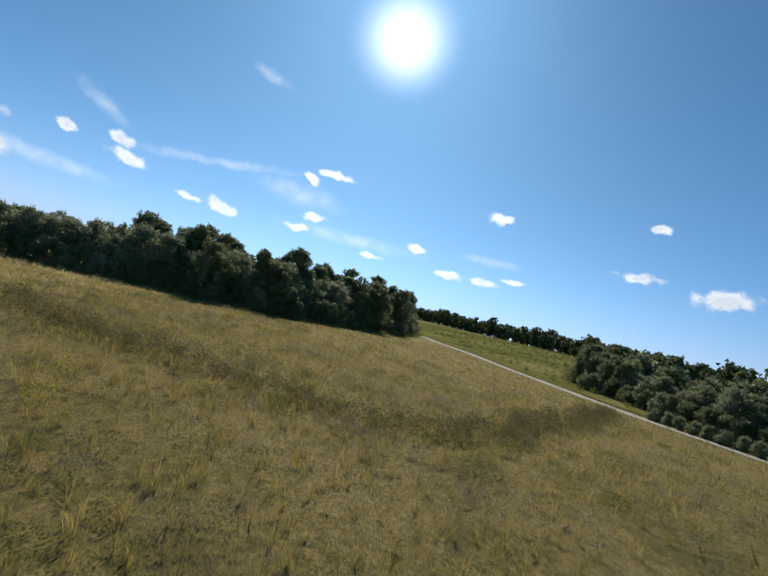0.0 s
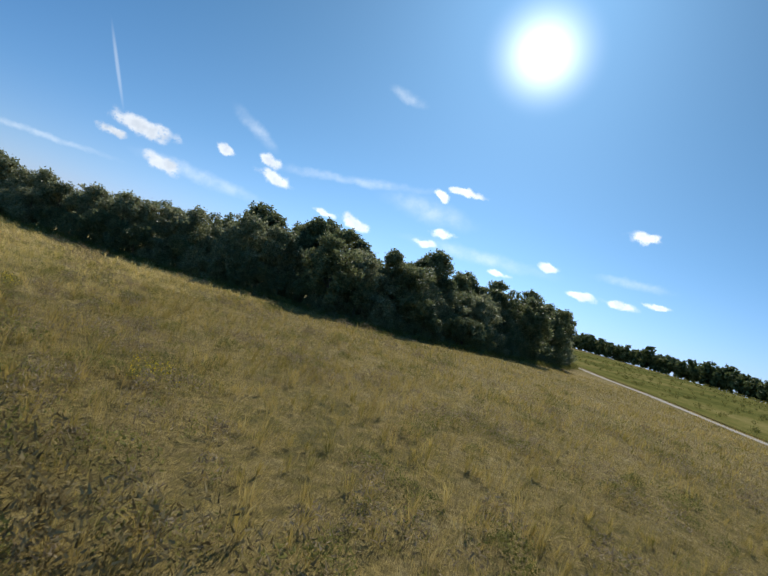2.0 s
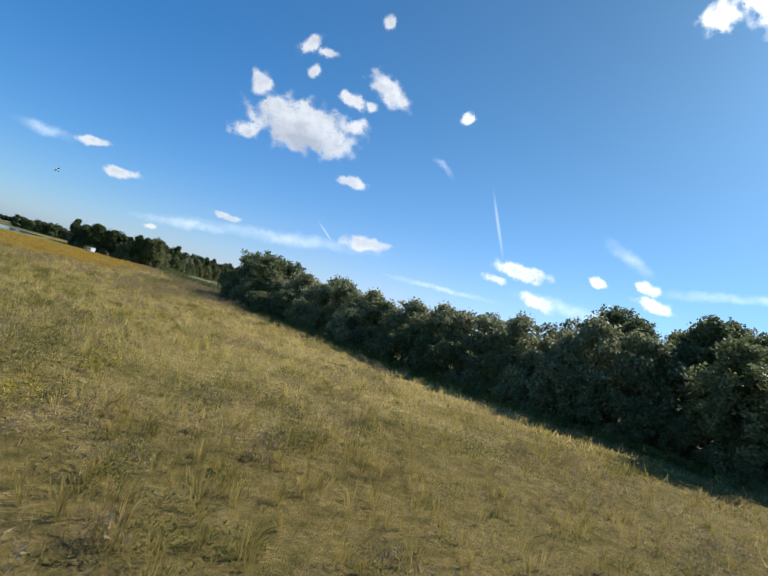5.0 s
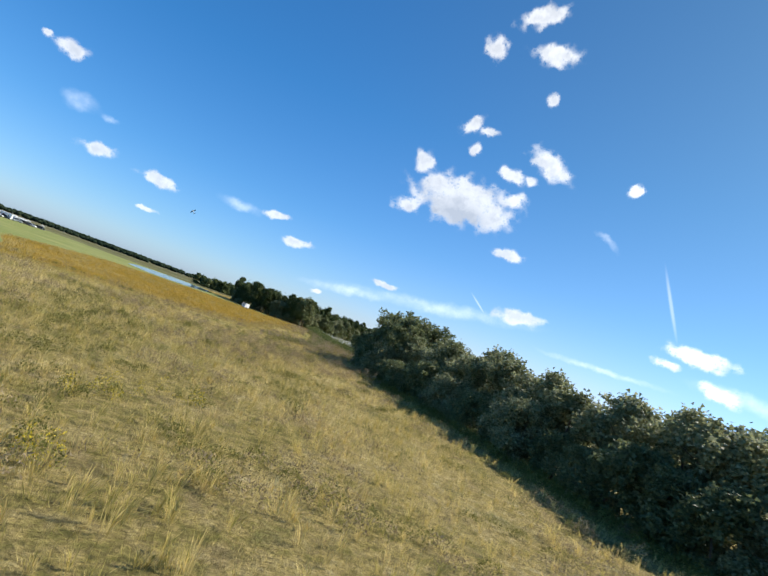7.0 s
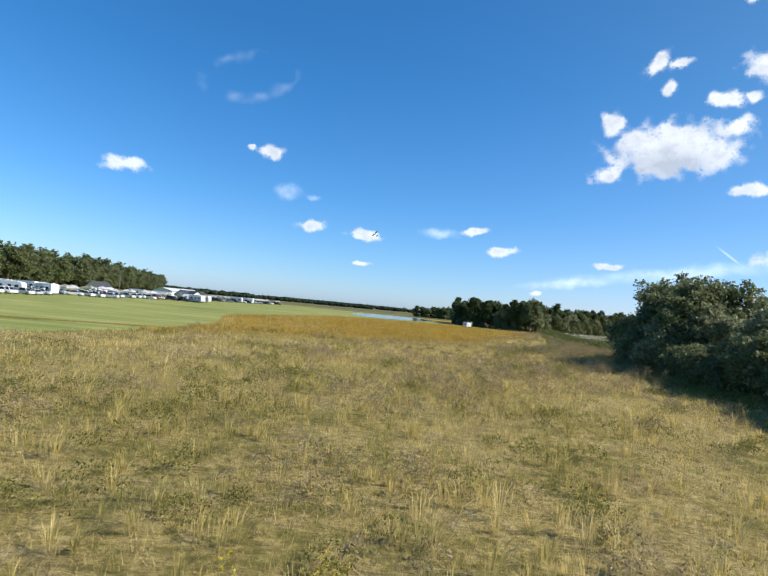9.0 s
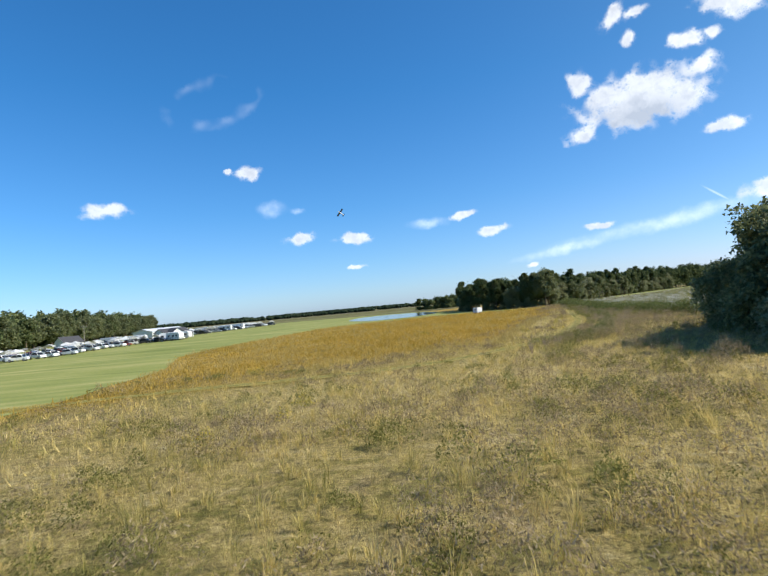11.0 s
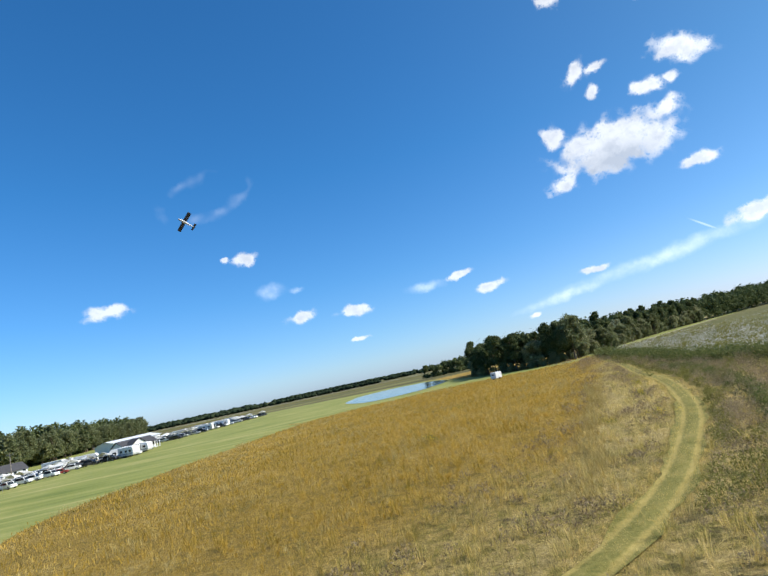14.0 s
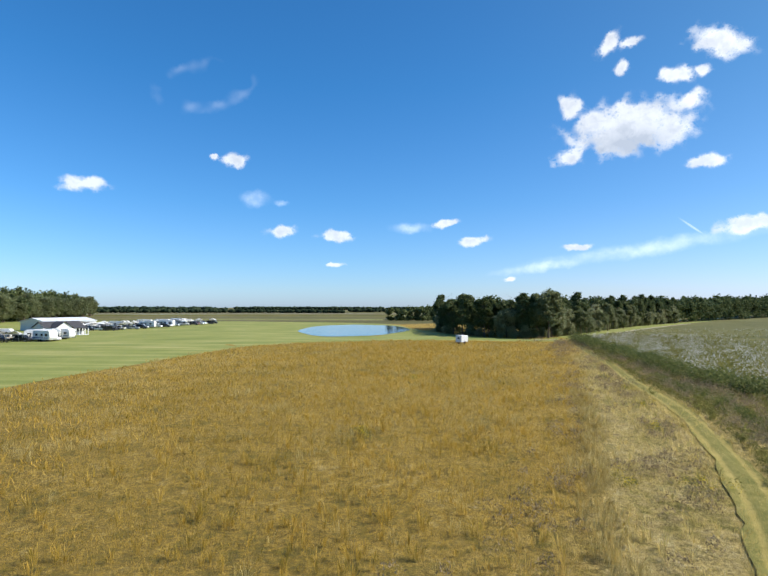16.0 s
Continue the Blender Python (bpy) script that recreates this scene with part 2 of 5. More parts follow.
def meadow_colour(k, p, extra=None):
    """Straw, gold, olive and brown in patches of three sizes, with backlit shade painted in to the south."""
    big, mid, low = k.noise(p, 0.028, 4.0), k.noise(p, 0.22, 4.0, 0.6), k.noise(p, 1.5, 3.0, 0.7)
    v = k.math("ADD", k.math("MULTIPLY", k.steps(big, 0.3, 0.7, 0, 1, "LINEAR"), 0.22), k.math("ADD", k.math("MULTIPLY", k.steps(mid, 0.28, 0.72, 0, 1, "LINEAR"), 0.33), k.math("MULTIPLY", k.steps(low, 0.32, 0.68, 0, 1, "LINEAR"), 0.45)))
    if extra is not None:
        v = k.math("ADD", k.math("MULTIPLY", v, 0.76), k.math("MULTIPLY", extra, 0.24))
    gold = k.ramp(v, [(0.22, (0.229, 0.178, 0.0297)), (0.36, (0.391, 0.269, 0.0445)), (0.50, (0.525, 0.341, 0.0594)), (0.64, (0.584, 0.396, 0.0863)), (0.82, (0.661, 0.496, 0.178))])
    rough = k.ramp(v, [(0.20, (0.212, 0.204, 0.047)), (0.36, (0.443, 0.37, 0.109)), (0.50, (0.656, 0.509, 0.184)), (0.66, (0.743, 0.587, 0.251)), (0.82, (0.82, 0.694, 0.368))])
    heads = k.steps(k.noise(p, 0.31, 4.0, 0.62), 0.54, 0.68, 0.0, 0.5)
    rough = k.mix(heads, rough, (0.367, 0.269, 0.172))
    green = k.steps(k.noise(p, 0.17, 5.0, 0.65), 0.56, 0.68, 0.0, 0.6)
    rough = k.mix(green, rough, (0.211, 0.226, 0.0702))
    sep = k.node("ShaderNodeSeparateXYZ")
    k.l.new(p, sep.inputs[0])
    north = k.steps(k.math("ADD", k.math("ADD", sep.outputs[1], k.math("MULTIPLY", sep.outputs[0], -0.9)), k.math("MULTIPLY", k.math("SUBTRACT", mid, 0.5), 22.0)), 2.0, 22.0)
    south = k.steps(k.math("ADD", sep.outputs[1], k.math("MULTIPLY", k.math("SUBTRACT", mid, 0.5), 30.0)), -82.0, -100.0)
    inner = k.math("ADD", k.math("SUBTRACT", sep.outputs[0], k.math("MULTIPLY", sep.outputs[1], 0.35)), k.math("MULTIPLY", k.math("SUBTRACT", mid, 0.5), 8.0))
    north = k.math("MULTIPLY", north, k.steps(inner, 3.2, 0.0))
    c = k.mix(k.math("SUBTRACT", 1.0, north), gold, rough)
    # southern grass multiplied darker: shade of blades seen against the sun, put into colour
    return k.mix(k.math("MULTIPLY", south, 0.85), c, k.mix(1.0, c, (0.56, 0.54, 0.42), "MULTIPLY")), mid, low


def soil_build(k):
    p = where(k)
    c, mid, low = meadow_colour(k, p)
    fine = k.noise(p, 5.0, 5.0, 0.7)
    st = k.node("ShaderNodeMapping")
    k.l.new(p, st.inputs[0])
    st.inputs[2].default_value, st.inputs[3].default_value = (0, 0, radians(35)), (3.0, 34.0, 1)
    straw = k.node("ShaderNodeTexNoise")
    k.l.new(st.outputs[0], straw.inputs["Vector"])
    straw.inputs["Scale"].default_value, straw.inputs["Detail"].default_value, straw.inputs["Distortion"].default_value = 1.0, 5.0, 1.6
    thatch = k.math("ADD", k.math("MULTIPLY", fine, 0.45), k.math("MULTIPLY", straw.outputs["Fac"], 0.55))
    c = k.mix(k.steps(thatch, 0.40, 0.64, 0.85, 0.22), c, (0.125, 0.0975, 0.039))
    return c, k.math("ADD", low, thatch), 0.3


def lawn_build(k):
    p = where(k)
    st = k.node("ShaderNodeMapping")
    k.l.new(p, st.inputs[0])
    st.inputs[2].default_value, st.inputs[3].default_value = (0, 0, radians(62)), (0.03, 0.35, 1)
    rows = k.noise(st.outputs[0], 1.0, 3.0)
    mid = k.noise(p, 0.06, 5.0)
    fine = k.noise(p, 2.5, 5.0, 0.7)
    c = k.ramp(k.math("ADD", k.math("MULTIPLY", rows, 0.5), k.math("ADD", k.math("MULTIPLY", mid, 0.3), k.math("MULTIPLY", fine, 0.2))),
               [(0.36, (0.136, 0.172, 0.04)), (0.5, (0.224, 0.24, 0.064)), (0.62, (0.336, 0.316, 0.12))])
    return c, fine, 0.05


def plain_build(k):
    """The far country: strips of fields, pale, green and brown."""
    p = where(k)
    st = k.node("ShaderNodeMapping")
    k.l.new(p, st.inputs[0])
    st.inputs[2].default_value, st.inputs[3].default_value = (0, 0, radians(12)), (0.003, 0.022, 1)
    rows = k.noise(st.outputs[0], 1.0, 3.0, 0.5)
    fine = k.noise(p, 0.25, 5.0, 0.7)
    c = k.ramp(k.math("ADD", k.math("MULTIPLY", rows, 0.8), k.math("MULTIPLY", fine, 0.2)),
               [(0.36, (0.056, 0.06, 0.024)), (0.43, (0.136, 0.12, 0.048)), (0.49, (0.08, 0.088, 0.032)), (0.55, (0.192, 0.16, 0.08)), (0.61, (0.112, 0.112, 0.04)), (0.68, (0.36, 0.336, 0.272))])
    return c, fine, 0.1


def cotton_build(k):
    p = where(k)
    st = k.node("ShaderNodeMapping")
    k.l.new(p, st.inputs[0])
    st.inputs[2].default_value, st.inputs[3].default_value = (0, 0, radians(-38)), (0.012, 0.10, 1)
    band = k.noise(st.outputs[0], 1.0, 4.0)
    mid = k.noise(p, 0.5, 4.0)
    fine = k.noise(p, 3.2, 3.0, 0.75)
    c = k.ramp(k.math("ADD", k.math("MULTIPLY", band, 0.7), k.math("MULTIPLY", mid, 0.3)),
               [(0.38, (0.0902, 0.0943, 0.0369)), (0.55, (0.139, 0.135, 0.0533)), (0.64, (0.189, 0.164, 0.0779)), (0.70, (0.295, 0.262, 0.156))])
    return c, fine, 0.2


def track_build(k):
    """Short olive grass, two paler worn wheel ruts, a ragged edge."""
    p = where(k)
    uv = k.node("ShaderNodeUVMap")
    sep = k.node("ShaderNodeSeparateXYZ")
    k.l.new(uv.outputs[0], sep.inputs[0])
    big, fine = k.noise(p, 0.5, 4.0), k.noise(p, 5.0, 5.0, 0.7)
    across = k.math("ABSOLUTE", k.math("ADD", sep.outputs[0], k.math("MULTIPLY", k.math("SUBTRACT", k.noise(p, 1.6, 4.0), 0.5), 0.35)))
    rut = k.steps(k.math("ABSOLUTE", k.math("SUBTRACT", across, 0.6)), 0.28, 0.06)
    n = k.math("ADD", k.math("MULTIPLY", big, 0.45), k.math("MULTIPLY", fine, 0.55))
    grass = k.ramp(n, [(0.36, (0.104, 0.106, 0.0275)), (0.5, (0.18, 0.165, 0.0471)), (0.64, (0.271, 0.227, 0.0746))])
    worn = k.ramp(n, [(0.36, (0.249, 0.196, 0.0604)), (0.5, (0.343, 0.273, 0.0854)), (0.64, (0.427, 0.341, 0.121))])
    return k.mix(k.math("MULTIPLY", rut, 0.75), grass, worn), n, 0.1


def road_build(k):
    p = where(k)
    n = k.math("ADD", k.math("MULTIPLY", k.noise(p, 0.5, 5.0), 0.5), k.math("MULTIPLY", k.noise(p, 9.0, 4.0), 0.5))
    return k.ramp(n, [(0.35, (0.24, 0.208, 0.152)), (0.5, (0.36, 0.32, 0.248)), (0.68, (0.448, 0.408, 0.336))]), n, 0.03


def blade_build(k):
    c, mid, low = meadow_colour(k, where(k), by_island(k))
    return c, None, 0


def leaf_build(dark, mid_c, light):
    def build(k):
        p, r, o = where(k), by_island(k), by_object(k)
        v = k.math("ADD", k.math("MULTIPLY", r, 0.5), k.math("ADD", k.math("MULTIPLY", k.noise(p, 0.6, 3.0), 0.35), k.math("MULTIPLY", o, 0.15)))
        return k.ramp(v, [(0.2, dark), (0.5, mid_c), (0.8, light)]), None, 0
    return build


def bark_build(k):
    p = where(k)
    n = k.noise(p, 6.0, 5.0, 0.7)
    return k.ramp(n, [(0.3, (0.07, 0.05, 0.035)), (0.7, (0.20, 0.155, 0.11))]), n, 0.03


def water_build(k):
    p = where(k)
    n = k.noise(p, 0.8, 4.0)
    return k.mix(k.noise(p, 0.02, 2.0), (0.02, 0.035, 0.05), (0.03, 0.05, 0.06)), n, 0.02


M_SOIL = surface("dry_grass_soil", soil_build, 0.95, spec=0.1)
M_LAWN = surface("mown_grass", lawn_build, 0.9, spec=0.15)
M_PLAIN = surface("far_fields", plain_build, 0.95, spec=0.1)
M_COTTON = surface("cotton_soil", cotton_build, 0.95, spec=0.1)
M_TRACK = surface("trodden_grass", track_build, 0.95, spec=0.1)
M_ROAD = surface("pale_gravel", road_build, 0.9, spec=0.2)
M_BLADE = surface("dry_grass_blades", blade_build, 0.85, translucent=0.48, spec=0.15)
M_WEED = surface("weed_leaves", leaf_build((0.0984, 0.102, 0.0279), (0.205, 0.197, 0.0541), (0.344, 0.316, 0.107)), 0.9, translucent=0.42, spec=0.03)
M_BRUSH = surface("dry_brush", leaf_build((0.123, 0.0902, 0.0394), (0.23, 0.176, 0.0779), (0.361, 0.287, 0.139)), 0.95, translucent=0.25, spec=0.0)
M_HEADS = surface("brown_seed_heads", leaf_build((0.2, 0.15, 0.085), (0.34, 0.262, 0.15), (0.49, 0.395, 0.25)), 0.95, translucent=0.3, spec=0.0)
M_STRAW = surface("pale_straw", leaf_build((0.344, 0.254, 0.0738), (0.459, 0.353, 0.123), (0.558, 0.459, 0.205)), 0.9, translucent=0.3, spec=0.1)
M_GOLD = surface("goldenrod_flowers", leaf_build((0.55, 0.38, 0.01), (0.75, 0.55, 0.015), (0.85, 0.68, 0.05)), 0.7, translucent=0.3, spec=0.2)
M_LEAF = surface("broad_leaves", leaf_build((0.078, 0.098, 0.042), (0.165, 0.19, 0.08), (0.3, 0.31, 0.15)), 0.5, translucent=0.45, spec=0.28)
M_LEAF_DRY = surface("paler_leaves", leaf_build((0.12, 0.135, 0.06), (0.25, 0.265, 0.13), (0.43, 0.425, 0.25)), 0.5, translucent=0.45, spec=0.28)
M_PINE = surface("pine_needles", leaf_build((0.04, 0.062, 0.026), (0.1, 0.128, 0.05), (0.2, 0.22, 0.09)), 0.75, translucent=0.32, spec=0.1)
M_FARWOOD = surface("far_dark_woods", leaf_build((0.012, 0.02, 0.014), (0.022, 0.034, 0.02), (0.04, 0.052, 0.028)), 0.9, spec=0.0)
M_BARK = surface("bark", bark_build, 0.9, spec=0.15)
M_BOLL = surface("cotton_bolls", leaf_build((0.541, 0.508, 0.443), (0.656, 0.623, 0.558), (0.705, 0.681, 0.623)), 0.95, translucent=0.4, spec=0.05)
M_HEDGE = surface("hedge_leaves", leaf_build((0.07, 0.088, 0.026), (0.145, 0.165, 0.05), (0.26, 0.265, 0.095)), 0.7, translucent=0.4, spec=0.1)
M_WATER = surface("pond_water", water_build, 0.08, spec=0.6)
M_WHITE = plain("white_paint", (0.80, 0.80, 0.78), 0.5)
M_ROOF_W = plain("pale_metal_roof", (0.72, 0.74, 0.75), 0.4, 0.0, 0.08, 0.5)
M_ROOF_D = plain("dark_shingles", (0.065, 0.065, 0.0715), 0.85, 0.0, 0.15, 1.5)
M_GLASS = plain("dark_glass", (0.02, 0.025, 0.03), 0.08, 0.0, 0.05, 2.0, 0.6)
M_TYRE = plain("tyre_rubber", (0.025, 0.025, 0.027), 0.85)
M_STEEL = plain("bright_steel", (0.55, 0.56, 0.58), 0.35, 1.0)
M_WOOD = plain("grey_wood", (0.30, 0.26, 0.21), 0.85, 0, 0.2, 3.0)
M_TWIG = plain("grey_twigs", (0.46, 0.36, 0.25), 0.9, 0, 0.2, 8.0)
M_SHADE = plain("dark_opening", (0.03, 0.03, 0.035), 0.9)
PAINTS = [plain("paint_" + n, c, 0.3, 0.0, 0.04, 1.0, 0.6) for n, c in
          (("white", (0.82, 0.82, 0.80)), ("silver", (0.5, 0.52, 0.54)), ("black", (0.03, 0.03, 0.035)), ("red", (0.32, 0.04, 0.03)), ("blue", (0.05, 0.12, 0.32)), ("tan", (0.42, 0.36, 0.27)))]


# ---------------------------------------------------------------- building helpers
def part(name, bm, material, parent=None, label="", at=None):
    """Links a bmesh as one mesh object under a thing or a part."""
    me = bpy.data.meshes.new(name)
    bm.to_mesh(me), bm.free()
    me.materials.append(material)
    ob = new(name, me)
    ob.parent = parent
    if at is not None:
        ob.matrix_basis = at
    if label:
        tagged(ob, label)
    return ob


def again(ob, parent, at):
    """Another object on the same mesh."""
    o = new(ob.name.split(".")[0], ob.data)
    o.parent, o.matrix_basis = parent, at
    return o


def empty(name, x=0.0, y=0.0, z=0.0, rz=0.0):
    e = new(name)
    e.empty_display_size = 0.3
    e.matrix_basis = pose(x, y, z, 0, 0, rz)
    return e


def np_mesh(name, verts, faces, material, smooth=False):
    """A mesh from arrays: verts (n, 3), faces (m, 3 or 4)."""
    me = bpy.data.meshes.new(name)
    m, s = faces.shape
    me.vertices.add(len(verts))
    me.vertices.foreach_set("co", np.ascontiguousarray(verts, dtype=np.float32).ravel())
    me.loops.add(m * s)
    me.loops.foreach_set("vertex_index", np.ascontiguousarray(faces, dtype=np.int32).ravel())
    me.polygons.add(m)
    me.polygons.foreach_set("loop_start", np.arange(0, m * s, s, dtype=np.int32))
    me.polygons.foreach_set("loop_total", np.full(m, s, dtype=np.int32))
    if smooth:
        me.polygons.foreach_set("use_smooth", np.ones(m, dtype=bool))
    me.update(calc_edges=True)
    me.materials.append(material)
    return me


def box(bm, x0, y0, z0, x1, y1, z1, bevel=0.0):
    r = bmesh.ops.create_cube(bm, size=1.0)
    vs = r["verts"]
    for v in vs:
        v.co = Vector((x0 + (v.co.x + 0.5) * (x1 - x0), y0 + (v.co.y + 0.5) * (y1 - y0), z0 + (v.co.z + 0.5) * (z1 - z0)))
    if bevel:
        es = list({e for v in vs for e in v.link_edges})
        bmesh.ops.bevel(bm, geom=es, offset=bevel, segments=2, affect="EDGES", profile=0.5)
    return bm


def made_box(*a, bevel=0.0):
    return box(bmesh.new(), *a, bevel=bevel)


def prism(profile, axis, a, b):
    """A profile of (u, z) swept along x or y from a to b."""
    bm = bmesh.new()
    ends = []
    for s in (a, b):
        ends.append([bm.verts.new((s, u, z) if axis == "x" else (u, s, z)) for u, z in profile])
    n = len(profile)
    bm.faces.new(ends[0]), bm.faces.new(list(reversed(ends[1])))
    for i in range(n):
        bm.faces.new((ends[0][i], ends[1][i], ends[1][(i + 1) % n], ends[0][(i + 1) % n]))
    bmesh.ops.recalc_face_normals(bm, faces=bm.faces)
    return bm


def tube(bm, points, radii, sides=7):
    """A tapered tube through points."""
    rings = []
    for i, (p, r) in enumerate(zip(points, radii)):
        p = Vector(p)
        ahead = Vector(points[min(i + 1, len(points) - 1)]) - Vector(points[max(i - 1, 0)])
        q = ahead.to_track_quat("Z", "Y")
        rings.append([bm.verts.new(p + q @ Vector((r * math.cos(2 * math.pi * j / sides), r * math.sin(2 * math.pi * j / sides), 0))) for j in range(sides)])
    for a, b in zip(rings, rings[1:]):
        for j in range(sides):
            bm.faces.new((a[j], a[(j + 1) % sides], b[(j + 1) % sides], b[j]))
    bm.faces.new(list(reversed(rings[0]))), bm.faces.new(rings[-1])
    return bm


def wheel_bm(r, w):
    bm = bmesh.new()
    bmesh.ops.create_cone(bm, cap_ends=True, segments=16, radius1=r, radius2=r, depth=w)
    bmesh.ops.rotate(bm, verts=bm.verts, matrix=Matrix.Rotation(math.pi / 2, 3, "X"))
    return bm


# ---------------------------------------------------------------- the ground
def smooth_noise(x, y, seed):
    """Sum of a few slow waves, as arrays."""
    rng = np.random.RandomState(seed)
    z = np.zeros_like(x)
    for i in range(7):
        a, w, ph = rng.uniform(0, 6.28), rng.uniform(0.03, 0.12), rng.uniform(0, 6.28)
        z += np.sin(w * (x * np.cos(a) + y * np.sin(a)) * 2 + ph)
    return z / 7


def ground_height(x, y):
    x, y = np.asarray(x, float), np.asarray(y, float)
    fade = np.clip(1.2 - np.hypot(x, y + 20) / 260, 0, 1)
    south = np.clip((0.146 * x - 180 - y) / 110, 0, 1) * np.clip((x + 260) / 120, 0, 1)
    return 0.45 * smooth_noise(x, y, 5) * fade + 5.6 * south * south * (3 - 2 * south)


# boundaries in plan
MOWN_EDGE = [(-140, -72), (-70, -52), (-40, -36), (-32, -14), (-36, 15), (-45, 42), (-44, 66), (-40, 92), (-36, 119), (-27, 135), (-8, 146), (10, 151), (40, 143), (52, 150)]
TRACK = [(-75, -26), (-50, -15), (-30, -9.5), (-15, -6.5), (-2, -2.5), (5, 4), (10, 11), (14, 18), (18.5, 26), (22, 34), (26, 45), (31, 63), (38, 90), (45, 119), (52, 150), (56, 165)]
ROAD = [(-110, -190), (-12, -171), (37, -160.5), (70, -158), (112, -153), (160, -146), (260, -136)]
COTTON = [(56.5, 158), (51, 122), (46.5, 96), (43.5, 75), (42, 57), (42, 40), (46, 22), (120, 0), (520, 60), (620, 640), (494, 676), (181, 315), (112, 230), (76, 182), (62, 166)]
TREE_EDGE = [(27, 4), (24, -20), (21.5, -42), (20.5, -62), (21, -80), (26, -95), (34, -108), (50, -122), (70, -133), (100, -144), (135, -150)]
WOOD_EDGE = [(29, 270), (22.5, 225), (18, 195), (33, 164), (50, 160), (72, 190), (110, 243), (156, 300), (243, 380), (400, 530), (640, 690), (900, 800)]
SHRUB_LINE = [(27, 22), (31, 36), (35, 52), (39, 72), (43, 94), (48, 120), (54, 148)]


def along(line, step):
    """Even points along a polyline, with the unit way at each."""
    out, left = [], 0.0
    for (x0, y0), (x1, y1) in zip(line, line[1:]):
        ln = math.hypot(x1 - x0, y1 - y0)
        ux, uy = (x1 - x0) / ln, (y1 - y0) / ln
        s = left
        while s < ln:
            out.append((x0 + ux * s, y0 + uy * s, ux, uy))
            s += step
        left = s - ln
    return out


def rounded(line, times=3):
    """Corner cutting."""
    for _ in range(times):
        out = [line[0]]
        for (x0, y0), (x1, y1) in zip(line, line[1:]):
            out += [(0.75 * x0 + 0.25 * x1, 0.75 * y0 + 0.25 * y1), (0.25 * x0 + 0.75 * x1, 0.25 * y0 + 0.75 * y1)]
        line = out + [line[-1]]
    return line


def inside(poly, x, y):
    """Which of the points lie inside the polygon, as an array."""
    res = np.zeros(np.shape(x), bool)
    n = len(poly)
    for i in range(n):
        (x0, y0), (x1, y1) = poly[i], poly[(i + 1) % n]
        if y0 == y1:
            continue
        res ^= ((y0 > y) != (y1 > y)) & (x < (x1 - x0) * (y - y0) / (y1 - y0) + x0)
    return res


def far_from(line, x, y):
    """Distance of points to a polyline, as an array."""
    best = np.full(np.shape(x), 1e9)
    for (x0, y0), (x1, y1) in zip(line, line[1:]):
        dx, dy = x1 - x0, y1 - y0
        t = np.clip(((x - x0) * dx + (y - y0) * dy) / (dx * dx + dy * dy), 0, 1)
        best = np.minimum(best, np.hypot(x - x0 - t * dx, y - y0 - t * dy))
    return best


def ground_sheet():
    s = np.sinh(np.linspace(-1, 1, 181) * 5.2) / math.sinh(5.2)
    xs, ys = s * 4500, s * 4500 - 20
    gx, gy = np.meshgrid(xs, ys)
    v = np.stack([gx.ravel(), gy.ravel(), ground_height(gx, gy).ravel()], 1)
    n = len(xs)
    i = np.arange((n - 1) * n).reshape(n - 1, n)[:, :-1].ravel()
    f = np.stack([i, i + 1, i + n + 1, i + n], 1)
    ob = new("ground", np_mesh("ground", v, f, M_SOIL, True))
    return tagged(ob, "dry brown meadow ground with straw-coloured tall grass", "ground", kind="structure")


def patch(name, poly, material, lift, label, category, step=6.0, reach=400.0):
    """A sheet that follows the ground inside a polygon, ragged edges rounded."""
    bm = bmesh.new()
    vs = [bm.verts.new((x, y, 0)) for x, y in poly]
    bm.faces.new(vs)
    bm.normal_update()
    bmesh.ops.triangulate(bm, faces=bm.faces)
    for _ in range(7):
        long_e = [e for e in bm.edges if e.calc_length() > max(step, 0.12 * math.hypot(*(e.verts[0].co + e.verts[1].co).xy) / 2)]
        if not long_e:
            break
        bmesh.ops.subdivide_edges(bm, edges=long_e, cuts=1)
        bmesh.ops.triangulate(bm, faces=bm.faces)
    for v in bm.verts:
        v.co.z = float(ground_height(v.co.x, v.co.y)) + lift
    bmesh.ops.recalc_face_normals(bm, faces=bm.faces)
    for f in bm.faces:
        if f.normal.z < 0:
            f.normal_flip()
        f.smooth = True
    ob = part(name, bm, material)
    return tagged(ob, label, category, kind="structure")


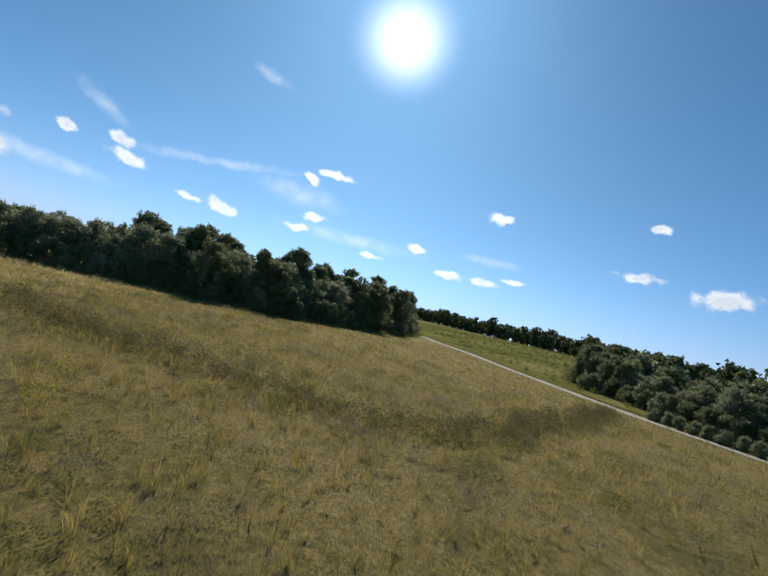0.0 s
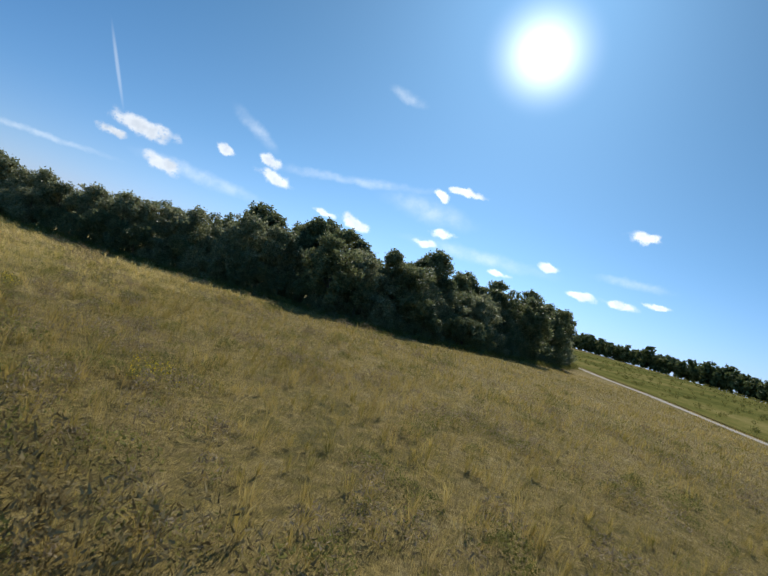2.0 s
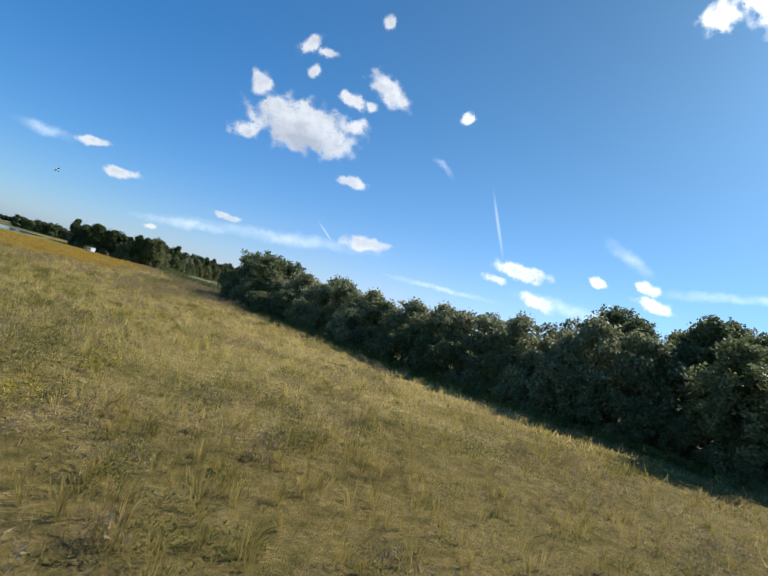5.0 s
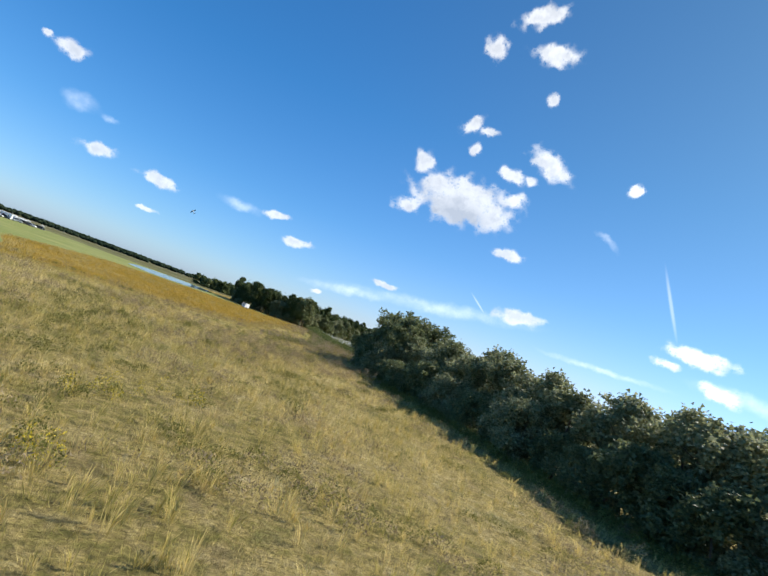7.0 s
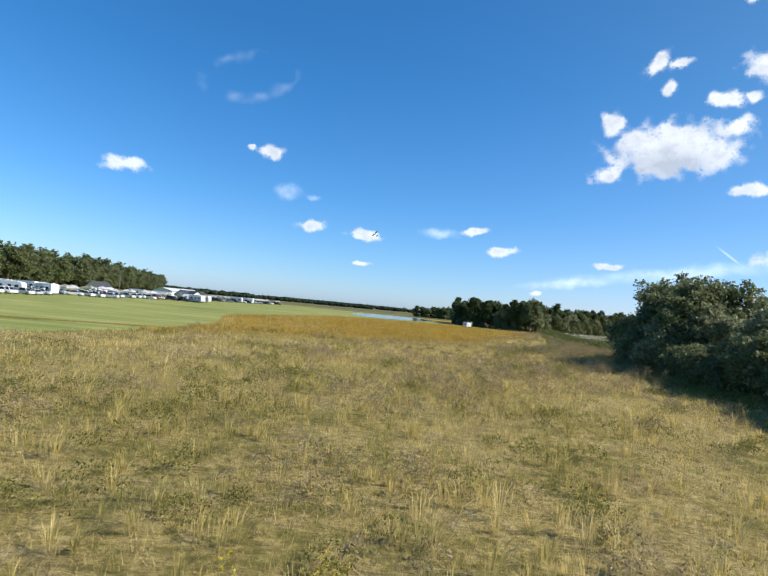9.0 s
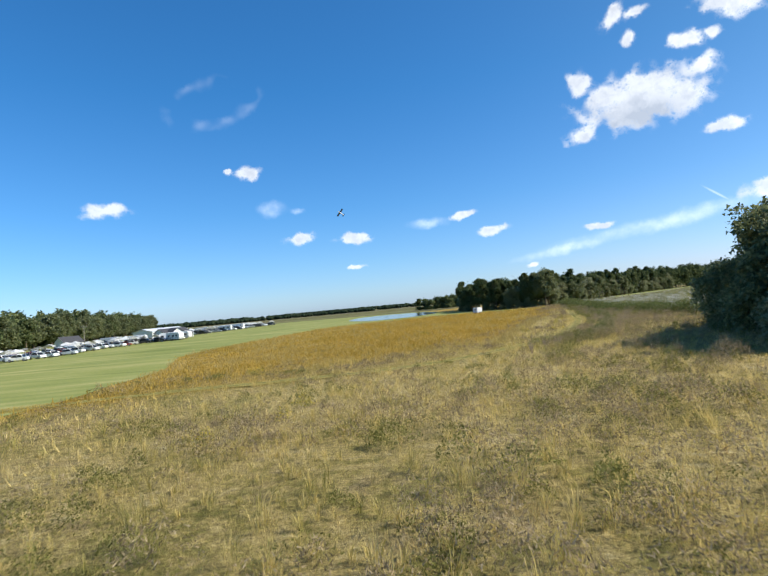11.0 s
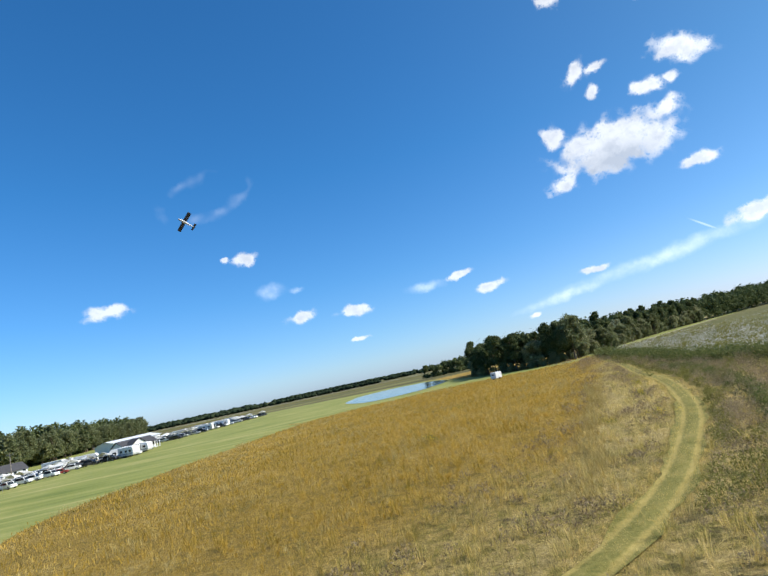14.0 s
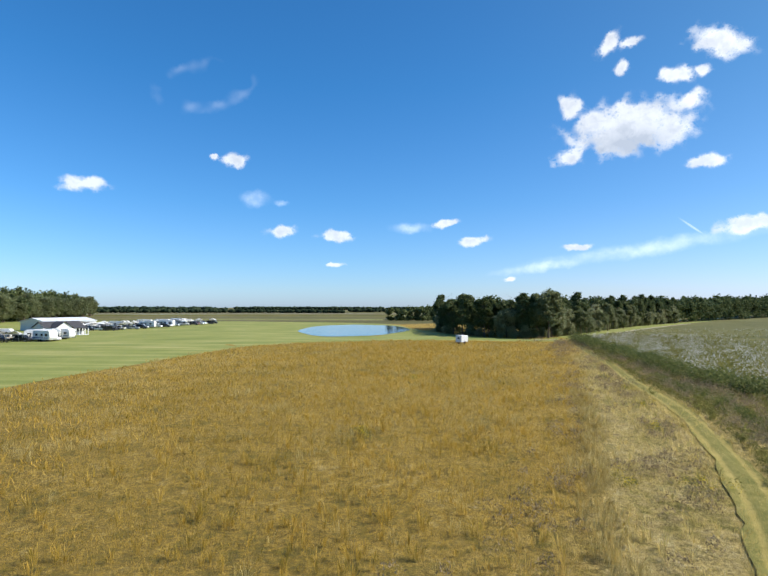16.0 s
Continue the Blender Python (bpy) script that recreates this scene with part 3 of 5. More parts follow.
def ribbon(name, line, width, material, lift, label, category, wobble=0.25, step=1.6, cols=6, dips=()):
    """A strip along a line that follows the ground; dips are wheel ruts at their offsets."""
    rng = random.Random(len(name) * 7 + len(line))
    pts = along(rounded(line), step)
    v, f, us = [], [], []
    wl = wr = 0.0
    for i, (x, y, ux, uy) in enumerate(pts):
        wl += rng.uniform(-wobble, wobble) - 0.3 * wl
        wr += rng.uniform(-wobble, wobble) - 0.3 * wr
        for j in range(cols):
            s = -width / 2 - wl + (width + wl + wr) * j / (cols - 1)
            px, py = x - uy * s, y + ux * s
            sunk = sum(0.045 * math.exp(-((s - d) / 0.22) ** 2) for d in dips)
            v.append((px, py, float(ground_height(px, py)) + lift - sunk))
            us.append(s)
        if i:
            for j in range(cols - 1):
                a = (i - 1) * cols + j
                f.append((a, a + 1, a + cols + 1, a + cols))
    f = np.array(f)
    me = np_mesh(name, np.array(v), f, material, True)
    uv = me.uv_layers.new(name="UVMap")
    flat = np.zeros((f.size, 2), dtype=np.float32)
    flat[:, 0] = np.array(us)[f.ravel()]
    uv.data.foreach_set("uv", flat.ravel())
    ob = new(name, me)
    return tagged(ob, label, category, kind="structure")


ground_sheet()



def scrub_build(k):
    p = where(k)
    big, fine = k.noise(p, 0.035, 4.0), k.noise(p, 0.6, 5.0, 0.7)
    return k.ramp(k.math("ADD", k.math("MULTIPLY", big, 0.6), k.math("MULTIPLY", fine, 0.4)), [(0.36, (0.072, 0.084, 0.024)), (0.5, (0.144, 0.14, 0.04)), (0.64, (0.248, 0.208, 0.08))]), fine, 0.3


M_SCRUB = surface("scrub_grass", scrub_build, 1.0, spec=0.0)

MOWN = MOWN_EDGE + [(30, 165), (20, 195), (12, 230), (6, 292), (-25, 318), (-110, 345), (-330, 350), (-330, -100)]
MOWN = rounded(MOWN, 1)
mown = patch("mown_field", MOWN, M_LAWN, 0.035, "short mown green airfield grass with pale mowing stripes", "field", 8.0)
PLAIN = [(-4000, 340), (-330, 346), (-110, 341), (-25, 314), (9, 288), (60, 330), (420, 560), (700, 700), (4000, 900), (4000, 4200), (-4000, 4200)]
patch("far_fields", PLAIN, M_PLAIN, 0.02, "flat far farmland in green, brown and pale strips", "field", 30.0)
SCRUB = [(-400, -220), (-110, -194), (-12, -175), (37, -164.5), (70, -162), (112, -157), (160, -150), (600, -110), (1500, -300), (900, -900), (-400, -700)]
patch("scrub_field", SCRUB, M_SCRUB, 0.12, "green weedy field beyond the pale road", "field", 12.0)
ribbon("field_margin", [(30, 151), (46, 153), (60, 162), (80, 195), (112, 238), (170, 307), (300, 440)], 13.0, M_LAWN, 0.04, "mown green grass margin before the pine wood", "margin", 0.5, 3.0)
ribbon("field_path", [(44, 155.5), (57, 158.5), (66, 168), (86, 196), (120, 240), (180, 310)], 1.5, M_ROAD, 0.07, "pale worn path along the pine wood", "path", 0.15, 2.0)
patch("cotton_field", rounded(COTTON, 1), M_COTTON, 0.055, "grey-brown cotton field with planting rows", "field", 10.0)
ribbon("grass_track", TRACK, 1.9, M_TRACK, 0.08, "curving grass track with two worn wheel ruts", "track", 0.22, 1.2, 15, (-0.6, 0.6))


ribbon("pale_strip", [(-420, 690), (-200, 730), (40, 742), (160, 735)], 16.0, M_ROAD, 0.1, "thin pale bare strip between far fields", "field", 2.0, 12.0)
ribbon("green_strip", [(-360, 372), (-120, 392), (0, 388)], 16.0, M_LAWN, 0.1, "green strip of far farmland", "field", 2.0, 12.0)
ribbon("dark_strip", [(-420, 520), (-150, 545), (60, 540)], 42.0, M_SCRUB, 0.1, "dark green strip of far farmland", "field", 3.0, 12.0)
ribbon("gravel_road", ROAD, 3.1, M_ROAD, 0.06, "straight pale gravel road across green fields", "road", 0.15, 3.0)


def pond():
    n = 72
    bm = bmesh.new()
    rng = random.Random(4)
    ph = [rng.uniform(0, 6.28) for _ in range(4)]
    ring = []
    for i in range(n):
        a = 2 * math.pi * i / n
        r = 1 + 0.05 * math.sin(2 * a + ph[0]) + 0.04 * math.sin(3 * a + ph[1]) + 0.02 * math.sin(7 * a + ph[2])
        ring.append(bm.verts.new((-12.5 + 21.5 * r * math.cos(a), 224 + 57 * r * math.sin(a), 0.09)))
    bm.faces.new(ring)
    return tagged(part("pond", bm, M_WATER), "still blue pond beside the mown airfield", "pond", kind="structure")


pond()


# ---------------------------------------------------------------- plants
def leaf_cards(rng, centres, per, spread, size, flat=0.35, rise=0.0, slim=0.7):
    """Pointed leaf clusters round each centre: arrays of verts and quads."""
    c = np.repeat(centres, per, axis=0)
    n = len(c)
    c = c + rng.normal(0, 1, (n, 3)) * np.array([spread, spread, spread * 0.75])
    a = rng.normal(0, 1, (n, 3))
    a[:, 2] = a[:, 2] * (1 - flat) - rise
    a /= np.linalg.norm(a, axis=1)[:, None]
    b = np.cross(a, rng.normal(0, 1, (n, 3)))
    b /= np.linalg.norm(b, axis=1)[:, None]
    s = size * rng.uniform(0.6, 1.35, (n, 1))
    v = np.stack([c - a * s, c + a * s * 0.7 - b * s * slim, c + a * s * 0.7 + b * s * slim], 1).reshape(-1, 3)
    f = np.arange(3 * n).reshape(n, 3)
    return v, f


def crown_centres(rng, height, radius, base, lobes, count, top=1.0):
    """Clump places on the skin of several overlapping lobes."""
    out = []
    mid = base + (height - base) * 0.5
    for i in range(lobes):
        a, h = rng.uniform(0, 6.28), rng.uniform(0, 1) if i else 0.9
        wide = math.sin(math.pi * min(0.94, 0.16 + 0.74 * h)) ** 0.7
        off = radius * 0.66 * wide * math.sqrt(rng.uniform(0.1, 1)) if i else 0
        z = base + (height - base) * (0.12 + 0.72 * h)
        lr = radius * rng.uniform(0.26, 0.5) * (1.0 if h < 0.7 else 0.85)
        m = count // lobes
        d = rng.normal(0, 1, (m, 3))
        d /= np.linalg.norm(d, axis=1)[:, None]
        d *= (rng.uniform(0.45, 1.0, (m, 1)) ** 0.5) * lr
        d[:, 2] *= top
        out.append(d + np.array([off * math.cos(a), off * math.sin(a), min(z, height - lr * top * 0.9)]))
    p = np.concatenate(out)
    p[:, 2] = np.maximum(p[:, 2], base * 0.8 + 0.15)
    return p


def trunk_bm(seed, height, radius, limbs, lean=0.25):
    rng = random.Random(seed)
    bm = bmesh.new()
    pts, rad = [], []
    for i in range(6):
        s = i / 5
        pts.append((lean * math.sin(2.1 * s + seed) * s * 2, lean * math.cos(1.7 * s + seed) * s * 2, -0.15 + height * s))
        rad.append(radius * (1.25 if i == 0 else 1 - 0.8 * s))
    tube(bm, pts, rad, 8)
    for i in range(limbs):
        s = rng.uniform(0.3, 0.85)
        a, ln = rng.uniform(0, 6.28), height * rng.uniform(0.2, 0.36)
        p0 = Vector(pts[0]).lerp(Vector(pts[-1]), s)
        p1 = p0 + Vector((math.cos(a) * ln * 0.5, math.sin(a) * ln * 0.5, ln * 0.45))
        p2 = p0 + Vector((math.cos(a) * ln, math.sin(a) * ln, ln * 0.75))
        tube(bm, [p0, p1, p2], [radius * 0.45 * (1.1 - s), radius * 0.3 * (1.1 - s), radius * 0.1], 5)
    return bm


def make_tree(name, seed, height, radius, base, lobes, clumps, per, spread, leaf, material, label, trunk=0.22, limbs=5, top=1.0, flat=0.35):
    rng = np.random.RandomState(seed)
    e = empty(name)
    part("trunk", trunk_bm(seed, height * 0.82, trunk, limbs), M_BARK, e)
    v, f = leaf_cards(rng, crown_centres(rng, height, radius, base, lobes, clumps, top), per, spread, leaf, flat)
    c = new("crown", np_mesh("crown", v, f, material))
    c.parent = e
    tagged(e, label, "tree" if name == "tree" else name)
    return e


KINDS = {
    "oak": [lambda s=s: make_tree("tree", 20 + s, 11.5, 4.6, 1.6, 19, 230, 58, 0.34, 0.185, M_LEAF, "tall dark green broadleaf tree at the edge of the meadow", 0.26, 7) for s in range(3)],
    "pale": [lambda s=s: make_tree("tree", 40 + s, 9.0, 3.6, 1.2, 16, 200, 54, 0.32, 0.16, M_LEAF_DRY, "pale olive leafy tree in a dense hedge row", 0.18, 6) for s in range(2)],
    "bush": [lambda s=s: make_tree("bush", 60 + s, 5.0, 3.0, 0.2, 15, 170, 60, 0.28, 0.13, (M_LEAF, M_LEAF_DRY, M_LEAF)[s], "dense dark green bush reaching down to the grass", 0.09, 4) for s in range(3)],
    "crowned": [lambda s=s: make_tree("tree", 120 + s, 14.0, 3.1, 6.2, 10 + s, 130, 52, 0.32, 0.19, M_LEAF, "tall slender tree whose rounded crown stands above the hedge", 0.2, 8) for s in range(3)],
    "pine": [lambda s=s: make_tree("tree", 80 + s, 14.0, 2.5, 1.6 + 0.6 * s, 17, 190, 40, 0.30, 0.23, M_PINE, "tall dark green pine in a dense wood", 0.2, 5, 0.62, 0.6) for s in range(3)],
    "far": [lambda s=s: make_tree("tree", 90 + s, 12.0, 4.0, 1.0, 15, 150, 26, 0.42, 0.38, (M_LEAF, M_PINE)[s % 2], "dark green tree in the wood behind the airfield", 0.22, 3) for s in range(2)],
}
MADE = {}


def plant(kind, x, y, scale=1.0, turn=0.0, tall=1.0, pick=0, group=""):
    """Places one plant of a kind; the first of each form is the form itself."""
    key = (kind, pick % len(KINDS[kind]))
    z = float(ground_height(x, y)) - 0.05
    if key not in MADE:
        MADE[key] = KINDS[kind][key[1]]()
        MADE[key].matrix_basis = pose(x, y, z, 0, 0, turn)
        ob = MADE[key]
    else:
        ob = copy_thing(MADE[key], pose(x, y, z, 0, 0, turn) @ Matrix.Diagonal((scale, scale, scale * tall, 1)))
    if group:
        tagged(ob, group=group)
    return ob


def tree_row(line, step, back, kinds, size, seed, jitter=1.2, group="", side=1, tall=(0.9, 1.15), grow=None):
    rng = random.Random(seed)
    for x, y, ux, uy in along(line, step):
        k = rng.choice(kinds)
        nx, ny = -uy * side, ux * side
        b = back + rng.uniform(-jitter, jitter)
        plant(k, x + nx * b + rng.uniform(-jitter, jitter) * ux, y + ny * b + rng.uniform(-jitter, jitter) * uy, rng.uniform(*size) * (grow(x, y) if grow else 1.0), rng.uniform(0, 360), rng.uniform(*tall), rng.randrange(3), group)


def tree_stuff(name, spots, seed, height, radius, leaf, clumps, per, material, label):
    """Many crowns behind the front rows, joined into one mesh."""
    rng_ = np.random.RandomState(seed)
    forms = []
    for i in range(3):
        forms.append(leaf_cards(rng_, crown_centres(rng_, height, radius, 0.6, 8, clumps), per, 0.7, leaf))
    vs, fs, n0 = [], [], 0
    for i, (x, y, s) in enumerate(spots):
        v, f = forms[i % 3]
        a = rng_.uniform(0, 6.28)
        ca, sa = math.cos(a) * s, math.sin(a) * s
        w = np.stack([v[:, 0] * ca - v[:, 1] * sa + x, v[:, 0] * sa + v[:, 1] * ca + y, v[:, 2] * s * rng_.uniform(0.9, 1.12) + float(ground_height(x, y)) - 0.9], 1)
        vs.append(w), fs.append(f + n0)
        n0 += len(v)
    return tagged(new(name, np_mesh(name, np.concatenate(vs), np.concatenate(fs), material)), label, "woods", kind="stuff")


def row_spots(line, step, back, size, seed, jitter=2.0):
    r = random.Random(seed)
    return [(x - uy * (back + r.uniform(-jitter, jitter)), y + ux * (back + r.uniform(-jitter, jitter)), r.uniform(*size)) for x, y, ux, uy in along(line, step)]


EDGE = rounded(TREE_EDGE, 2)
# the hedge and trees east of the meadow
tree_row(EDGE[1:], 3.0, 2.0, ["bush"], (0.75, 1.1), 1, 0.7, "bushes along the meadow")
tree_row(EDGE[2:], 4.6, 5.5, ["pale"], (0.82, 0.98), 2, 1.0, "trees along the meadow", grow=lambda x, y: 1 + 0.22 * min(1, max(0, (-25 - y) / 12)))
south = [p for p in EDGE if p[1] < -76]
tree_row(south, 5.0, 10.0, ["oak", "pale", "oak", "crowned"], (0.72, 0.95), 3, 1.8, "trees along the meadow")
tree_row(south[2:], 8.0, 15.0, ["oak", "crowned"], (0.85, 1.05), 4, 2.0, "trees along the meadow")
tree_stuff("hedge_interior", row_spots(EDGE[3:], 5.5, 11.0, (0.62, 0.78), 31) + row_spots(south, 6.0, 19.0, (0.78, 0.95), 32) + row_spots(south, 7.0, 27.0, (0.85, 1.05), 33), 5, 11.0, 4.3, 0.6, 70, 14, M_LEAF, "dense dark green trees inside the hedge")
# the round clump at the hedge's end
for x, y, s, kd in ((30.5, -1.5, 1.05, "oak"), (33.5, 3.5, 1.0, "oak"), (29.5, -8.0, 0.95, "oak"), (36, -6, 1.05, "oak"), (32.5, -4.5, 1.1, "oak"), (27.6, 2.0, 1.2, "bush"), (27.0, -4.0, 1.3, "bush"), (30.0, 6.0, 1.2, "bush"), (34, 9, 1.2, "bush"), (26.5, -9, 1.15, "bush"), (31.0, 1.5, 1.5, "bush"), (29.0, -3.0, 1.6, "bush")):
    plant(kd, x, y, s * 1.1, x * 37 % 360, 1.03, int(abs(x * 3 + y)), "bushes along the meadow" if kd == "bush" else "trees along the meadow")
for x, y, s in ((40, -109, 1.1), (50, -112.4, 1.04), (65, -123, 1.15), (67, -129, 1.2), (86, -136, 1.25), (29, -97.6, 1.03), (36, -76, 0.88), (36, -67, 0.86), (37, -57, 0.84)):
    plant("oak", x, y, s, x * 53 % 360, 1.0, int(abs(x + y)), "trees along the meadow")
# single crowns above the hedge
for x, y, s, tall in ((42.6, -79, 0.95, 1.0), (39, -83, 0.85, 1.0), (47, -86, 0.9, 1.0), (36, -90, 0.8, 1.0), (44, -97, 0.85, 1.0), (40, -104, 0.82, 1.0), (49, -110, 0.95, 1.05),
                      (54, -107, 0.9, 1.05), (58, -114, 0.88, 1.0), (66, -118, 0.85, 0.95), (73, -128, 0.85, 1.0), (80, -129, 0.95, 1.05), (88, -134, 0.9, 1.0), (97, -138, 0.85, 1.0), (106, -141, 0.95, 1.0), (118, -143, 0.9, 1.0)):
    plant("crowned", x, y, s * 1.12, x * 71 % 360, tall, int(abs(x * 5 + y)), "trees along the meadow")
# the pine wood
WOOD = rounded(WOOD_EDGE, 1)


def wood_growth(x, y):
    """Taller stands towards the east."""
    return 1 + 0.6 * min(1.0, max(0.0, (x - 80) / 320))


near_wood = [p for p in WOOD if 185 < p[1] < 330 and p[0] > 60 or p[1] < 240]
tree_row(near_wood, 4.4, 2.0, ["pine", "pine", "pine", "pale"], (0.78, 1.12), 5, 1.2, "trees of the pine wood", grow=wood_growth)
tree_row(near_wood, 4.5, 1.8, ["bush"], (0.45, 0.8), 12, 0.8, "bushes along the pine wood")
tree_row(near_wood, 5.5, 7.0, ["pine"], (0.92, 1.05), 6, 1.5, "trees of the pine wood", grow=wood_growth)
interior = row_spots(WOOD[1:], 7.0, 13.0, (0.9, 1.12), 34) + row_spots(WOOD[2:], 9.0, 22.0, (0.95, 1.16), 35) + row_spots([p for p in WOOD if p[1] > 250 and p[0] > 60], 5.0, 4.0, (0.9, 1.05), 36)
tree_stuff("wood_interior", [(x, y, s * wood_growth(x, y)) for x, y, s in interior], 6, 13.0, 3.6, 0.56, 54, 15, M_PINE, "dense dark green pine wood behind the front row")
tree_stuff("back_wood", row_spots([(5, 362), (26, 364), (60, 380)], 4.5, 3.0, (0.75, 0.95), 44, 2.5) + row_spots([(12, 372), (60, 392)], 5.0, 8.0, (0.8, 1.0), 45, 2.5), 16, 12.0, 4.0, 0.8, 60, 14, M_PINE, "dark trees at the end of the pond")
tree_row([p for p in WOOD if p[0] > 58 and p[1] < 330], 4.6, -0.2, ["oak", "crowned", "pale"], (0.45, 0.85), 18, 1.4, "bushes along the pine wood", grow=wood_growth)
plant("oak", 50.5, 163, 1.22, 40, 1.12, 1, "trees of the pine wood")
# the wood behind the airfield buildings
BACK = [(-158, 40), (-170, 120), (-182, 190), (-205, 280), (-240, 390), (-280, 520)]
tree_row(BACK, 8.0, 5.0, ["far", "oak"], (1.2, 1.6), 8, 3.5, "trees behind the airfield")
tree_stuff("airfield_wood", row_spots(BACK, 6.0, 16.0, (1.4, 1.85), 37, 4) + row_spots(BACK, 7.0, 30.0, (1.5, 1.95), 38, 4), 7, 12.0, 4.0, 0.55, 64, 17, M_PINE, "dark green wood behind the airfield buildings")
# trees beyond the gravel road
tree_row([(-22, -183), (12, -177), (40, -174), (62, -180)], 4.0, -4.0, ["oak", "pale"], (0.6, 0.85), 10, 1.6, "trees beyond the road")
tree_row([(-22, -183), (12, -177), (40, -174), (62, -180)], 3.4, -1.5, ["bush"], (0.6, 0.9), 13, 0.8, "bushes beyond the road")
tree_stuff("road_wood", row_spots([(-30, -186), (12, -178), (40, -175), (66, -184)], 4.5, -11.0, (0.75, 1.0), 39), 8, 11.0, 4.3, 0.6, 70, 14, M_LEAF, "dark green trees beyond the gravel road")
for x, y, ux, uy in along([(-13, -172.5), (6, -169.5)], 2.4):
    plant("bush", x, y, 0.42, x * 91 % 360, 0.95, 1, "bushes beyond the road")
SKYLINE = [(620, -140), (420, -225), (280, -275), (160, -305), (20, -320), (-120, -330)]
tree_stuff("skyline_wood", row_spots(SKYLINE, 3.8, -4.0, (0.95, 1.3), 40) + row_spots(SKYLINE, 8.0, -13.0, (1.1, 1.5), 41) + row_spots(SKYLINE, 6.0, 0.0, (0.35, 0.6), 42), 9, 11.0, 4.2, 0.85, 46, 11, M_PINE, "dark green tree line behind the scrub field")


def far_woods(name, line, depth, height, count, seed, label):
    """A far wood as one uneven canopy of many small crowns."""
    rng = np.random.RandomState(seed)
    pts = np.array([(p[0], p[1], -p[3], p[2]) for p in along(line, 4.0)])
    pick = pts[rng.randint(0, len(pts), count)]
    back = rng.uniform(0, depth, count)
    cx, cy = pick[:, 0] + pick[:, 2] * back, pick[:, 1] + pick[:, 3] * back
    h = height * rng.uniform(0.75, 1.15, count)
    bm = bmesh.new()
    bmesh.ops.create_icosphere(bm, subdivisions=1, radius=1.0)
    base = np.array([v.co[:] for v in bm.verts])
    tri = np.array([[v.index for v in f.verts] for f in bm.faces])
    bm.free()
    nb = len(base)
    bump = 1 + 0.2 * rng.normal(0, 1, (count, nb))
    v = base[None] * np.clip(bump, 0.55, 1.7)[:, :, None] * np.stack([h * 0.75, h * 0.75, h * 0.5], 1)[:, None, :]
    v += np.stack([cx, cy, h * 0.52], 1)[:, None, :]
    f = tri[None] + (np.arange(count) * nb)[:, None, None]
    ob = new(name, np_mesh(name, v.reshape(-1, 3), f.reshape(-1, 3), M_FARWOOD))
    return tagged(ob, label, "woods", kind="stuff")


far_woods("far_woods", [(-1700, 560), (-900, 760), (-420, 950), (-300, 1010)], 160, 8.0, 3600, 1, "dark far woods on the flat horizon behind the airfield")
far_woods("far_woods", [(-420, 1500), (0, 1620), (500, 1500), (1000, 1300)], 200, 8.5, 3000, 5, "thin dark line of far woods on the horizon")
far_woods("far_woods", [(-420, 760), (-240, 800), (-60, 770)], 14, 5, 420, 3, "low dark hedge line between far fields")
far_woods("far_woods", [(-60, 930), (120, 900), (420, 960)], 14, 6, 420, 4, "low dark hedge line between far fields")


# grass and weeds
FLOWN = [(-90, -125), (-47, -120), (-30, -116), (-22, -113), (-9, -94), (-5, -80), (-4, -60), (-3, -44), (-1.5, -26), (0, 0), (2, 60), (8, 125)]
MEADOW_OUT = TREE_EDGE + [(200, -200), (200, 20), (40, 20)]


def meadow_points(rng, count, x0, x1, y0, y1, reach):
    x, y = rng.uniform(x0, x1, count), rng.uniform(y0, y1, count)
    d = far_from(FLOWN, x, y)
    keep = rng.uniform(0, 1, count) < np.clip(1.25 - d / reach, 0.0, 1.0)
    keep &= ~inside(MOWN, x, y) & ~inside(COTTON, x, y) & ~inside(MEADOW_OUT, x, y) & ~inside(SCRUB, x, y)
    keep &= far_from(TRACK, x, y) > 1.0 + 0.35 * rng.uniform(0, 1, count)
    keep &= far_from(ROAD, x, y) > 2.2
    return x[keep], y[keep]


def fine_tufts(name, rng, x, y, blades, height, width, spread, material, label, category):
    """Grass cover: each blade one pointed sliver."""
    lump = 0.72 + 0.45 * smooth_noise(x * 3, y * 3, 8) + 0.3 * smooth_noise(x * 9, y * 9, 9)
    X, Y, Hh = (np.repeat(a, blades) for a in (x, y, height * np.clip(lump, 0.35, 1.5)))
    m = len(X)
    X, Y = X + rng.normal(0, spread, m), Y + rng.normal(0, spread, m)
    Hh = Hh * rng.uniform(0.5, 1.25, m)
    a, w = rng.uniform(0, 6.283, m), width * rng.uniform(0.6, 1.4, m)
    bend, lean = rng.uniform(0, 6.283, m), Hh * np.abs(rng.normal(0, 0.55, m))
    z = ground_height(X, Y)
    sx, sy = np.cos(a) * w, np.sin(a) * w
    v = np.stack([np.stack([X - sx, Y - sy, z - 0.03], 1), np.stack([X + sx, Y + sy, z - 0.03], 1), np.stack([X + np.cos(bend) * lean, Y + np.sin(bend) * lean, z + Hh], 1)], 1).reshape(-1, 3)
    return tagged(new(name, np_mesh(name, v, np.arange(3 * m).reshape(m, 3), material)), label, category, kind="stuff")


